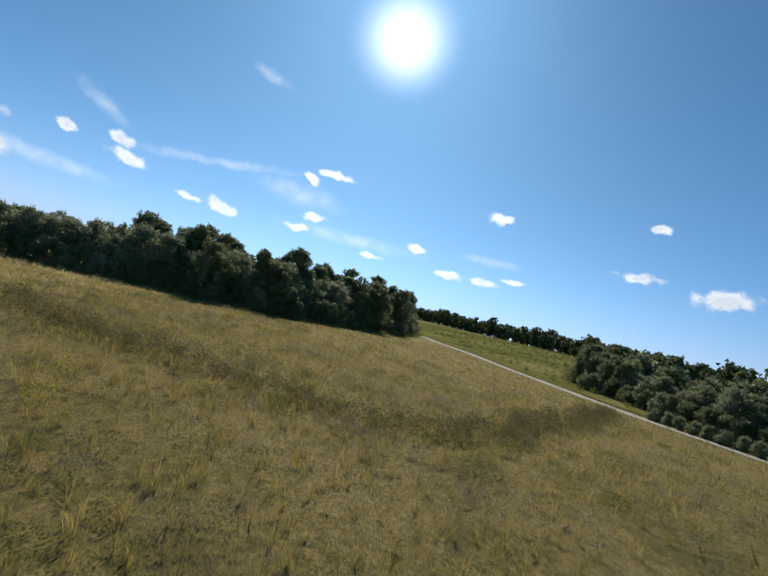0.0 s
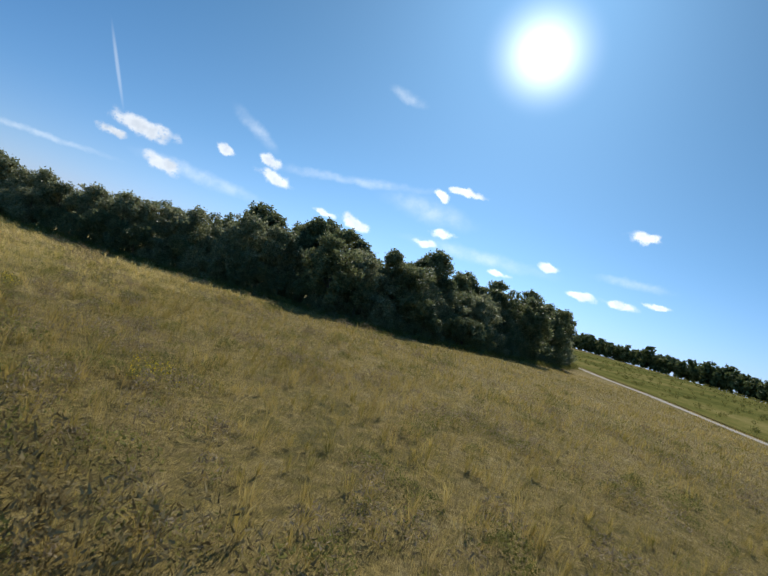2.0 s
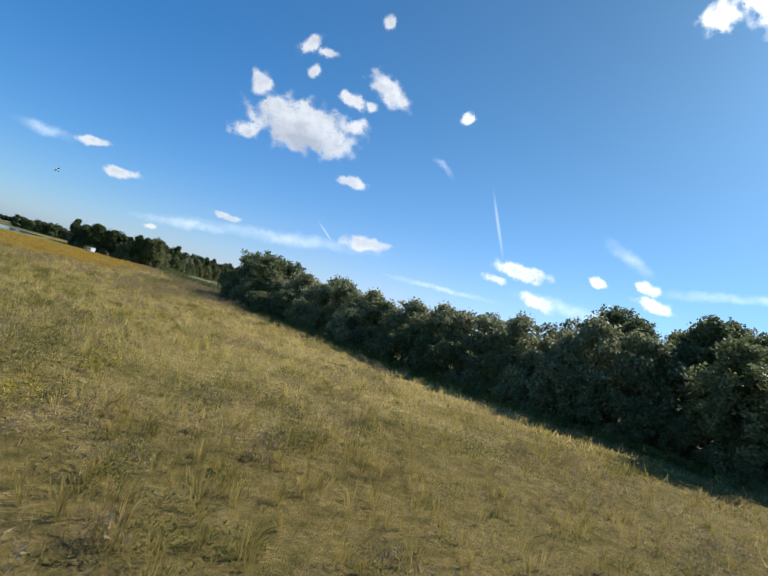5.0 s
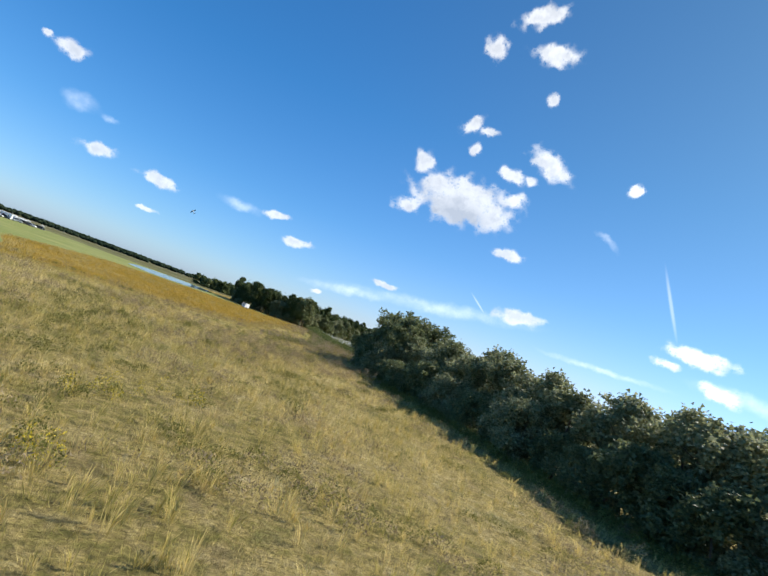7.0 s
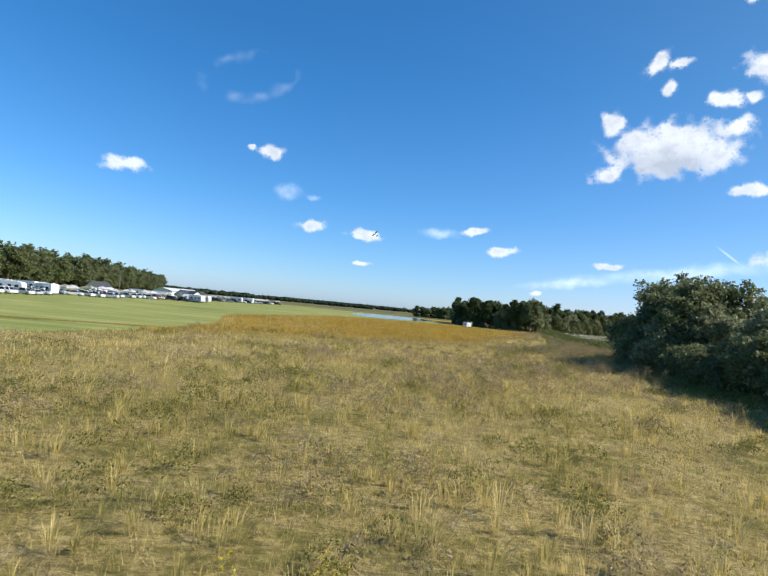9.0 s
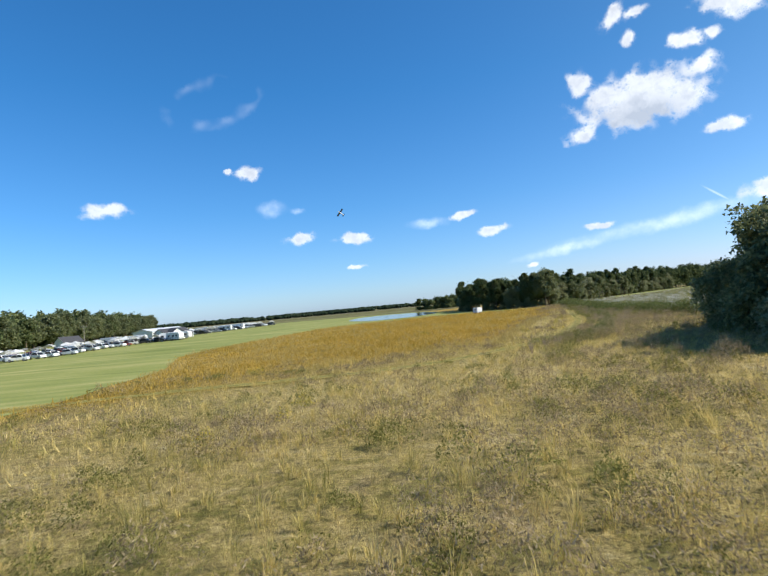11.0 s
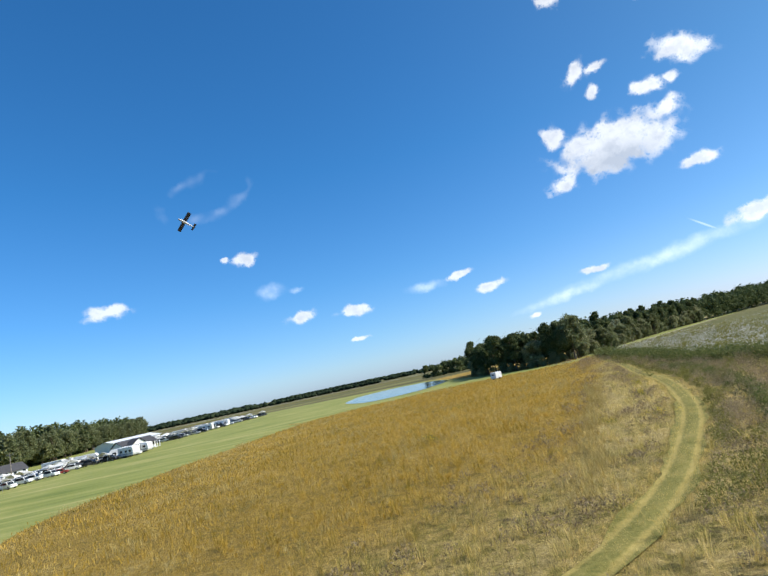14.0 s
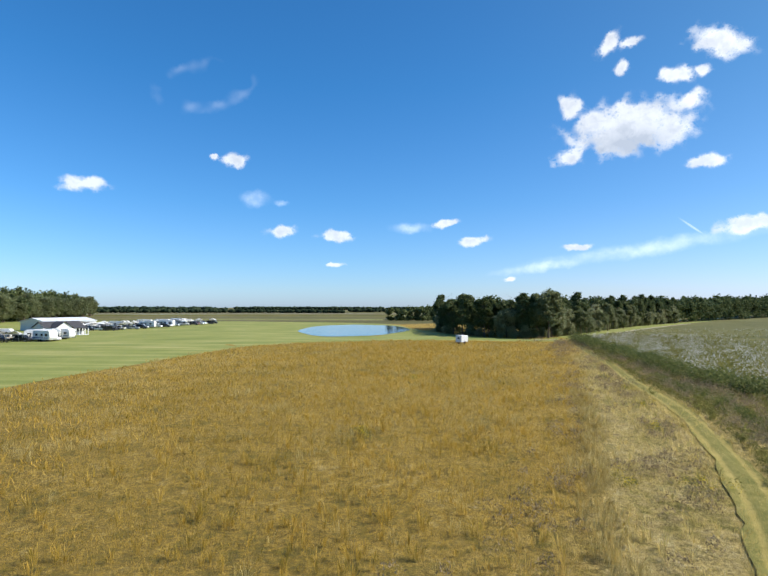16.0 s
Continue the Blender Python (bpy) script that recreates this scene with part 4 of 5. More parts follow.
def tussocks(name, rng, x, y, blades, height, width, material, label, category):
    """Arching clumps: blades fan out from one foot and bow over."""
    n = len(x)
    h = height * rng.uniform(0.55, 1.3, n) * np.clip(0.95 + 0.4 * smooth_noise(x * 5, y * 5, 18), 0.5, 1.4)
    X, Y, Hh = np.repeat(x, blades), np.repeat(y, blades), np.repeat(h, blades)
    m = n * blades
    a = rng.uniform(0, 6.283, m)
    out = np.abs(rng.normal(0, 0.11, m)) * Hh * 1.3
    X, Y = X + np.cos(a) * out, Y + np.sin(a) * out
    Hh = Hh * rng.uniform(0.45, 1.15, m)
    blow = np.repeat(rng.uniform(0, 6.283, n), blades)
    reach = Hh * rng.uniform(0.1, 0.8, m)
    lx = (np.cos(a) * 0.7 + np.cos(blow) * 0.45) * reach
    ly = (np.sin(a) * 0.7 + np.sin(blow) * 0.45) * reach
    w = width * rng.uniform(0.6, 1.4, m)
    sx, sy = -np.sin(a) * w, np.cos(a) * w
    z = ground_height(X, Y)
    v = np.stack([np.stack([X, Y, z - 0.03], 1), np.stack([X + lx * 0.4 - sx, Y + ly * 0.4 - sy, z + Hh * 0.62], 1),
                  np.stack([X + lx * 0.4 + sx, Y + ly * 0.4 + sy, z + Hh * 0.64], 1), np.stack([X + lx, Y + ly, z + Hh * np.clip(1.0 - 0.25 * reach / Hh, 0.5, 1)], 1)], 1).reshape(-1, 3)
    i = np.arange(m)[:, None] * 4
    f = np.concatenate([i + np.array([0, 2, 1]), i + np.array([1, 2, 3])], 0)
    return tagged(new(name, np_mesh(name, v, f, material)), label, category, kind="stuff")


rng = np.random.RandomState(11)
gx, gy = meadow_points(rng, 250000, -105, 60, -165, 150, 30)
fine_tufts("tall_grass", rng, gx, gy, 6, 0.40, 0.009, 0.24, M_BLADE, "tall dry straw-coloured meadow grass", "grass")
gx, gy = meadow_points(rng, 60000, -170, 75, -190, 165, 140)
far = far_from(FLOWN, gx, gy) > rng.uniform(16, 24, len(gx))
fine_tufts("tall_grass", rng, gx[far], gy[far], 5, 0.6, 0.05, 0.6, M_BLADE, "tall dry straw-coloured meadow grass farther off", "grass")
gx, gy = meadow_points(rng, 66000, -105, 60, -165, 150, 22)
thick = smooth_noise(gx * 4, gy * 4, 27) + 0.6 * smooth_noise(gx * 10, gy * 10, 28) > rng.uniform(-0.9, 0.5, len(gx))
tussocks("tussock_grass", rng, gx[thick], gy[thick], 26, 0.74, 0.0085, M_BLADE, "arching tussocks of long dry grass", "grass")


def weeds(name, rng, x, y, height, per, leaf, material, label, category, rise=1.6, slim=0.3):
    z = ground_height(x, y)
    tall = height * np.clip(1 + 0.5 * smooth_noise(x * 7, y * 7, 61) + rng.normal(0, 0.15, len(x)), 0.4, 1.7)
    c = np.stack([x, y, z + tall * 0.55], 1)
    v, f = leaf_cards(rng, c, per, height * 0.33, leaf * (1.4 if rise else 1.0), 0.35, rise, slim)
    v[:, 2] = np.maximum(v[:, 2], 0.02 + ground_height(v[:, 0], v[:, 1]))
    return tagged(new(name, np_mesh(name, v, f, material)), label, category, kind="stuff")


def mounds(name, rng, x, y, radius, height, per, leaf, material, label, category, slim=0.35):
    """Rounded clumps: leaves and stalks over uneven domes, thick at the foot."""
    n = len(x)
    r = radius * rng.uniform(0.5, 1.4, n)
    h = height * rng.uniform(0.55, 1.3, n)
    z = ground_height(x, y)
    a, q = rng.uniform(0, 6.283, n * per), np.sqrt(rng.uniform(0, 1, n * per))
    up = np.sqrt(np.clip(1 - q ** 2, 0, 1)) * rng.uniform(0.55, 1.0, n * per)
    c = np.stack([np.repeat(x, per) + np.repeat(r, per) * q * np.cos(a), np.repeat(y, per) + np.repeat(r, per) * q * np.sin(a), np.repeat(z, per) + np.repeat(h, per) * up], 1)
    v, f = leaf_cards(rng, c, 1, 0.05, leaf * 1.3, 0.2, 0.9, slim)
    v[:, 2] = np.maximum(v[:, 2], 0.01 + ground_height(v[:, 0], v[:, 1]))
    return tagged(new(name, np_mesh(name, v, f, material)), label, category, kind="stuff")


wx, wy = meadow_points(rng, 16000, -90, 60, -160, 150, 50)
patchy = (smooth_noise(wx * 2.2, wy * 2.2, 21) > 0.18) & (wy < -12)
weeds("meadow_weeds", rng, wx[patchy], wy[patchy], 0.55, 40, 0.04, M_WEED, "patches of low olive green weeds in the grass", "weeds")
foot = np.array([(x - uy * s, y + ux * s) for x, y, ux, uy in along(EDGE[1:], 0.3) for s in rng.normal(-0.5, 1.0, 2)])
mounds("hedge_foot", rng, foot[:, 0], foot[:, 1], 0.6, 0.9, 44, 0.075, M_WEED, "dense weeds at the foot of the hedge", "weeds")
# goldenrod where it stands
GOLD_SPOTS = [(-15, -89), (-18, -94), (-10, -68.5), (-8.6, -67.5), (-6, -65), (-19, -1), (-14, -26.5), (-11, -22), (-11, -18), (28, 61), (21, 41), (13, 29), (30, 72), (17, 28), (-26, -109), (-48, -113), (-44, -112), (-10, -77), (4, 70), (24, 50), (-2, 38)]
gr = np.random.RandomState(3)
pts = np.concatenate([np.array(p) + gr.normal(0, 0.5, (6, 2)) for p in GOLD_SPOTS])
mounds("goldenrod", rng, pts[:, 0], pts[:, 1], 0.32, 0.85, 46, 0.03, M_GOLD, "bright yellow goldenrod in small patches", "flowers")
mounds("goldenrod_stalks", rng, pts[:, 0], pts[:, 1], 0.42, 0.7, 50, 0.05, M_WEED, "green stalks and leaves below the goldenrod", "weeds")


def band(line, step, wide, per, seed):
    r = np.random.RandomState(seed)
    out = [(x - uy * s, y + ux * s) for x, y, ux, uy in along(line, step) for s in r.normal(0, wide, per)]
    return np.array(out)


# the rough strips of weeds and dry brush
DITCH = [(-24, -97), (-31, -104.5), (-35, -110.5), (-36, -116), (-38.5, -121), (-39, -128), (-36, -134), (-27, -140), (-16, -149), (-3, -158)]
d1 = band(DITCH, 0.5, 0.9, 1, 5)
mounds("ditch_brush", rng, d1[:, 0], d1[:, 1], 1.1, 1.4, 180, 0.075, M_BRUSH, "brown dry brush in mounds along a ditch", "brush", 0.25)
d2 = band(DITCH, 0.9, 1.9, 1, 6)
mounds("ditch_weeds", rng, d2[:, 0], d2[:, 1], 0.8, 0.9, 190, 0.055, M_WEED, "dark olive weeds in mounds along a ditch", "weeds")
d3 = band([(-22, -98), (-17, -88), (-14, -78), (-13, -66), (-13.5, -52), (-13.5, -38), (-16, -28)], 0.9, 1.6, 1, 7)
mounds("weed_strip", rng, d3[:, 0], d3[:, 1], 0.7, 0.75, 170, 0.045, M_WEED, "straggling strip of olive weeds across the meadow", "weeds")
mx_, my_ = meadow_points(rng, 5200, -90, 45, -160, 0, 40)
keep = smooth_noise(mx_ * 3, my_ * 3, 24) > 0.06
mounds("weed_mounds", rng, mx_[keep], my_[keep], 0.8, 0.6, 200, 0.04, M_WEED, "low mounds of olive weeds in the grass", "weeds")
mx_, my_ = meadow_points(rng, 5200, -90, 45, -160, 0, 40)
keep = smooth_noise(mx_ * 3, my_ * 3, 25) > 0.02
mounds("brush_mounds", rng, mx_[keep], my_[keep], 0.8, 0.85, 90, 0.065, M_HEADS, "mounds of brown seed heads in the grass", "brush", 0.22)
ROUGH = [(-26, -32), (2, -14), (9, 3), (20, 24), (31, 50), (40, 52), (41, 22), (28, 6), (23, -22), (0, -44)]
bx, by = rng.uniform(-26, 42, 4200), rng.uniform(-44, 54, 4200)
keep = inside(ROUGH, bx, by) & (far_from(TRACK, bx, by) > 1.8) & (smooth_noise(bx * 3, by * 3, 41) > -0.12)
mounds("rough_brush", rng, bx[keep][::2], by[keep][::2], 0.85, 1.45, 180, 0.06, M_HEADS, "lilac-brown dry brush beside the track", "brush", 0.22)
bx, by = rng.uniform(-26, 42, 7500), rng.uniform(-44, 54, 7500)
keep = inside(ROUGH, bx, by) & (far_from(TRACK, bx, by) > 1.8) & (smooth_noise(bx * 3, by * 3, 43) > 0.05)
pick = smooth_noise(bx * 3, by * 3, 43) > 0.2
mounds("rough_weeds", rng, bx[keep & pick][::4], by[keep & pick][::4], 0.9, 1.25, 190, 0.06, M_WEED, "olive green weeds in mounds beside the track", "weeds")
sx_, sy_ = [], []
for x, y, ux, uy in along(SHRUB_LINE, 0.45):
    for _ in range(3):
        s = rng.normal(0, 2.6)
        sx_.append(x - uy * s), sy_.append(y + ux * s)
sx_, sy_ = np.array(sx_), np.array(sy_)
lumpy = smooth_noise(sx_ * 6, sy_ * 6, 51)
weeds("dry_shrubs", rng, sx_[lumpy <= 0.3], sy_[lumpy <= 0.3], 0.9, 40, 0.075, M_HEADS, "brown dry shrubs between track and cotton field", "shrubs")
weeds("roadside_shrubs", rng, sx_[lumpy > 0.3], sy_[lumpy > 0.3], 1.1, 50, 0.12, M_WEED, "rough green shrubs between track and cotton field", "shrubs")
gully = band([(14, 6), (18, 13.5), (22.5, 23), (27, 33), (29.5, 42), (33, 55), (37, 72)], 0.45, 0.45, 1, 23)
mounds("green_gully", rng, gully[:, 0], gully[:, 1], 0.7, 1.1, 130, 0.06, M_HEDGE, "line of dark green shrubs in a gully beyond the track", "shrubs", 0.5)
side_ = np.array([(x + uy * s, y - ux * s) for x, y, ux, uy in along([p for p in TRACK if p[1] > 3], 0.25) for s in rng.uniform(1.8, 8.0, 3)])
lumpy = smooth_noise(side_[:, 0] * 5, side_[:, 1] * 5, 55)
some = side_[lumpy < 0.15][::3]
mounds("track_brush", rng, some[:, 0], some[:, 1], 0.8, 1.3, 140, 0.06, M_HEADS, "lilac-brown dry brush along the track's outer side", "brush", 0.22)
gully = band([(13.5, 15.5), (18, 22.5), (23.4, 34), (27.5, 46), (31, 59), (35, 76), (41, 100)], 0.5, 0.35, 1, 19)
mounds("gully_weeds", rng, gully[:, 0] + 0.9, gully[:, 1], 0.45, 0.55, 70, 0.07, M_WEED, "dark green weeds in a gully beside the track", "weeds")
mounds("track_weeds", rng, side_[lumpy > 0.22, 0][::2], side_[lumpy > 0.22, 1][::2], 0.7, 1.0, 120, 0.06, M_WEED, "olive weeds along the track's outer side", "weeds")
inner = np.array([(x - uy * s, y + ux * s) for x, y, ux, uy in along([p for p in TRACK if p[1] > -8], 0.3) for s in 1.6 + np.abs(rng.normal(0, 4.5, 2))])
lumpy = smooth_noise(inner[:, 0] * 6, inner[:, 1] * 6, 57)
mounds("inner_brush", rng, inner[lumpy > 0.0, 0], inner[lumpy > 0.0, 1], 0.6, 0.7, 60, 0.06, M_HEADS, "brown seed heads and dry brush inside the track's bend", "brush")
turf = np.array([(x - uy * s, y + ux * s) for x, y, ux, uy in along(rounded(TRACK), 0.22) for s in np.concatenate([rng.normal(0, 0.18, 2), rng.normal(-1.05, 0.18, 4), rng.normal(1.05, 0.18, 4)])])
fine_tufts("track_turf", rng, turf[:, 0], turf[:, 1], 7, 0.26, 0.009, 0.14, M_BLADE, "short grass between and beside the wheel ruts", "grass")
fx, fy = rng.uniform(-45, 48, 26000), rng.uniform(-8, 148, 26000)
keep = ~inside(MOWN, fx, fy) & ~inside(COTTON, fx, fy) & (far_from(TRACK, fx, fy) > 1.6) & (far_from(SHRUB_LINE, fx, fy) > 5)
keep &= smooth_noise(fx * 4, fy * 4, 81) + 0.5 * smooth_noise(fx * 11, fy * 11, 82) > 0.33
tussocks("straw_clumps", rng, fx[keep], fy[keep], 14, 0.8, 0.007, M_STRAW, "pale upright straw clumps in the golden field", "grass")
line_ = band([(4, 8), (8.2, 18), (10.5, 26), (14, 36), (17.6, 45.5), (21, 58)], 0.35, 0.5, 2, 29)
tussocks("straw_row", rng, line_[:, 0], line_[:, 1], 26, 0.8, 0.008, M_STRAW, "line of pale bent straw in the golden field", "grass")
HEDGE = [(40.5, 24), (39.5, 40), (39.6, 57), (41.5, 76), (44.5, 97), (49, 122), (54, 150)]
hx = band(HEDGE, 0.4, 1.0, 3, 15)
hx = hx[smooth_noise(hx[:, 0] * 5, hx[:, 1] * 5, 53) > -0.3]
weeds("field_hedge", rng, hx[:, 0], hx[:, 1], 2.0, 52, 0.13, M_HEDGE, "low ragged green hedge beside the cotton field", "hedge", 0.0, 0.7)
LEFT_EDGE = COTTON[:7]
cx_, cy_ = rng.uniform(42, 160, 64000), rng.uniform(15, 220, 64000)
row = np.round((cx_ * 0.788 - cy_ * 0.616) / 1.0) * 1.0
off = (cx_ * 0.788 - cy_ * 0.616) - row
cx_, cy_ = cx_ - off * 0.788, cy_ + off * 0.616
deep = far_from(LEFT_EDGE, cx_, cy_) + 14 * smooth_noise(cx_ * 1.2, cy_ * 1.2, 71)
ok = inside(COTTON, cx_, cy_) & (rng.uniform(0, 1, len(cx_)) > np.clip((deep - 8) / 40, 0.1, 0.97))
weeds("cotton_plants", rng, cx_[ok], cy_[ok], 0.7, 5, 0.2, M_WEED, "rows of grey-green cotton plants", "cotton plants")
ok &= smooth_noise(cx_ * 9, cy_ * 9, 73) > 0.0
weeds("cotton_bolls", rng, cx_[ok], cy_[ok], 1.0, 6, 0.11, M_BOLL, "white cotton bolls on the plants", "cotton", 0.0, 0.7)
qx, qy = rng.uniform(-60, 300, 1500), rng.uniform(-330, -165, 1500)
ok = inside(SCRUB, qx, qy) & (far_from(ROAD, qx, qy) > 5)
weeds("scrub_shrubs", rng, qx[ok], qy[ok], 1.1, 30, 0.2, M_WEED, "scattered low shrubs on the green field", "shrubs")


def bare_shrub(x, y, seed, tall):
    """Grey leafless twigs that fork upwards from one foot."""
    r = random.Random(seed)
    e = empty("bare_shrub", x, y, float(ground_height(x, y)))
    for i in range(11):
        bm = bmesh.new()
        a, ln = r.uniform(0, 6.28), tall * r.uniform(0.7, 1.1)
        p0 = Vector((r.uniform(-0.08, 0.08), r.uniform(-0.08, 0.08), -0.05))
        p1 = p0 + Vector((math.cos(a) * ln * 0.12, math.sin(a) * ln * 0.12, ln * 0.5))
        p2 = p1 + Vector((math.cos(a) * ln * 0.22, math.sin(a) * ln * 0.22, ln * 0.5))
        tube(bm, [p0, p1, p2], [0.022, 0.015, 0.005], 5)
        for j in range(5):
            b, q = r.uniform(0, 6.28), p0.lerp(p2, r.uniform(0.4, 0.9))
            tube(bm, [q, q + Vector((math.cos(b) * ln * 0.14, math.sin(b) * ln * 0.14, ln * 0.22))], [0.009, 0.003], 4)
        part("twig", bm, M_TWIG, e)
    tagged(e, "grey leafless shrub with forking twigs in the brush", "shrub", "bare shrubs beside the track")


for x, y, seed, tall in ((8.9, 0.8, 3, 1.7), (7.2, -0.6, 4, 1.2), (10.6, 2.6, 5, 1.3)):
    bare_shrub(x, y, seed, tall)


# ---------------------------------------------------------------- airfield buildings and vehicles
def gable_house(name, x, y, rz, w, d, eave, rise, wall_mat, roof_mat, label, category, openings=()):
    """Walls, two roof slopes with overhang, openings as dark set-in panels with frames."""
    e = empty(name, x, y, float(ground_height(x, y)), rz)
    walls = prism([(-d / 2, -0.2), (d / 2, -0.2), (d / 2, eave), (0, eave + rise), (-d / 2, eave)], "x", -w / 2, w / 2)
    part("wall", walls, wall_mat, e)
    for s in (1, -1):
        o = 0.35
        k = (d / 2 + o) / (d / 2)
        prof = [(0, eave + rise + 0.05), (s * d / 2 * k, eave + rise - rise * k + 0.05), (s * d / 2 * k, eave + rise - rise * k + 0.17), (0, eave + rise + 0.19)]
        part("roof", prism(prof, "x", -w / 2 - 0.4, w / 2 + 0.4), roof_mat, e)
    for side, u, z0, ow, oh, mat, nm in openings:
        bm = bmesh.new()
        if side in "fb":
            yy_ = -d / 2 if side == "f" else d / 2
            box(bm, u - ow / 2, yy_ - 0.04, z0, u + ow / 2, yy_ + 0.04, z0 + oh)
        else:
            xx_ = -w / 2 if side == "l" else w / 2
            box(bm, xx_ - 0.04, u - ow / 2, z0, xx_ + 0.04, u + ow / 2, z0 + oh)
        part(nm, bm, mat, e)
    return tagged(e, label, category)


gable_house("hangar", -131, 214, 70, 23, 13, 3.5, 1.3, M_WHITE, M_ROOF_W, "long white metal hangar with a pale low-pitched roof", "hangar",
            [("f", 4, 0, 9, 3.0, M_SHADE, "door_opening"), ("l", 0, 0.0, 3.2, 3.0, M_ROOF_W, "sliding_door"), ("f", -9, 1.2, 1.4, 1.1, M_GLASS, "window"), ("f", -5, 1.2, 1.4, 1.1, M_GLASS, "window")])
gable_house("clubhouse", -107, 174.5, 60, 12.5, 7, 2.6, 1.7, M_WHITE, M_ROOF_D, "white clubhouse with dark shingle roof and porch posts", "clubhouse",
            [("f", -5.4, 0, 1.1, 2.1, M_GLASS, "door"), ("f", 2.5, 1, 1.2, 1.1, M_GLASS, "window"), ("f", 4.0, 1, 1.2, 1.1, M_GLASS, "window"), ("f", 5.5, 1, 1.2, 1.1, M_GLASS, "window")])
gable_house("front_wing", -104.2, 170.6, 150, 4.4, 5.2, 2.6, 1.8, M_WHITE, M_ROOF_D, "white gabled front wing of the clubhouse", "clubhouse",
            [("l", 0, 1, 1.4, 1.2, M_GLASS, "window")])
gable_house("farmhouse", -149, 168, 68, 8.5, 7, 2.4, 2.4, M_WHITE, M_ROOF_D, "grey-roofed farmhouse standing before the wood", "house",
            [("f", -3, 1, 1.0, 1.2, M_GLASS, "window"), ("f", 0, 0, 1.0, 2.1, M_GLASS, "door"), ("f", 3, 1, 1.0, 1.2, M_GLASS, "window"), ("r", 0, 1, 1.2, 1.4, M_GLASS, "window")])


def porch(x, y, rz, w, deep, high):
    """A low porch roof on white posts."""
    e = empty("porch", x, y, float(ground_height(x, y)), rz)
    part("porch_roof", prism([(0, high + 0.5), (-deep, high), (-deep, high + 0.14), (0, high + 0.64)], "x", -w / 2, w / 2), M_ROOF_D, e)
    for i in range(7):
        px = -w / 2 + 0.12 + (w - 0.24) * i / 6
        part("post", made_box(px - 0.1, -deep + 0.05, 0, px + 0.1, -deep + 0.25, high), M_WHITE, e)
    part("floor_slab", made_box(-w / 2, -deep, -0.15, w / 2, 0, 0.12), M_ROOF_W, e)
    tagged(e, "porch with dark roof on white posts along the clubhouse", "porch")


porch(-102.3, 175.6, 60, 6.2, 2.4, 2.2)


def make_car(name, paint, label, long=4.6, high=1.5, cab=(0.25, 0.78), wide=1.8):
    """Body with hood and cabin, windows, bumpers, lamps and four wheels."""
    e = empty(name)
    L, h0 = long / 2, high * 0.58
    prof = [(-L, 0.35), (L, 0.35), (L + 0.03, h0 * 0.8), (L - 0.25, h0), (-L + 0.2, h0), (-L, h0 * 0.85)]
    bm = prism(prof, "y", -wide / 2, wide / 2)
    bmesh.ops.bevel(bm, geom=list(bm.edges), offset=0.06, segments=2, affect="EDGES")
    part("body", bm, paint, e)
    c0, c1 = -L + long * cab[0] - 0.2, -L + long * cab[1]
    bm = prism([(c0, h0 - 0.02), (c1, h0 - 0.02), (c1 - 0.55, high), (c0 + 0.35, high)], "y", -wide / 2 + 0.1, wide / 2 - 0.1)
    bmesh.ops.bevel(bm, geom=list(bm.edges), offset=0.05, segments=2, affect="EDGES")
    part("cabin", bm, paint, e)
    for s in (1, -1):
        y = s * (wide / 2 - 0.1)
        part("side_window", prism([(c0 + 0.15, h0 + 0.05), (c1 - 0.15, h0 + 0.05), (c1 - 0.58, high - 0.1), (c0 + 0.42, high - 0.1)], "y", y - 0.012, y + 0.012), M_GLASS, e)
        part("headlight", made_box(L - 0.06, s * wide * 0.36 - 0.16, h0 * 0.66, L + 0.035, s * wide * 0.36 + 0.16, h0 * 0.84), M_STEEL, e)
    part("windscreen", prism([(c1 + 0.01, h0 + 0.03), (c1 + 0.035, h0 + 0.03), (c1 - 0.49, high - 0.06), (c1 - 0.52, high - 0.06)], "y", -wide / 2 + 0.22, wide / 2 - 0.22), M_GLASS, e)
    part("rear_window", prism([(c0 - 0.03, h0 + 0.05), (c0 - 0.005, h0 + 0.05), (c0 + 0.30, high - 0.06), (c0 + 0.27, high - 0.06)], "y", -wide / 2 + 0.22, wide / 2 - 0.22), M_GLASS, e)
    first = None
    for wx_ in (-L + 0.85, L - 0.85):
        for s in (1, -1):
            m = pose(wx_, s * (wide / 2 - 0.1), 0.34)
            if first is None:
                first = part("wheel", wheel_bm(0.34, 0.22), M_TYRE, e, at=m)
                rim = part("rim", wheel_bm(0.2, 0.235), M_STEEL, first)
            else:
                again(rim, again(first, e, m), Matrix.Identity(4))
    return tagged(e, label, "car")


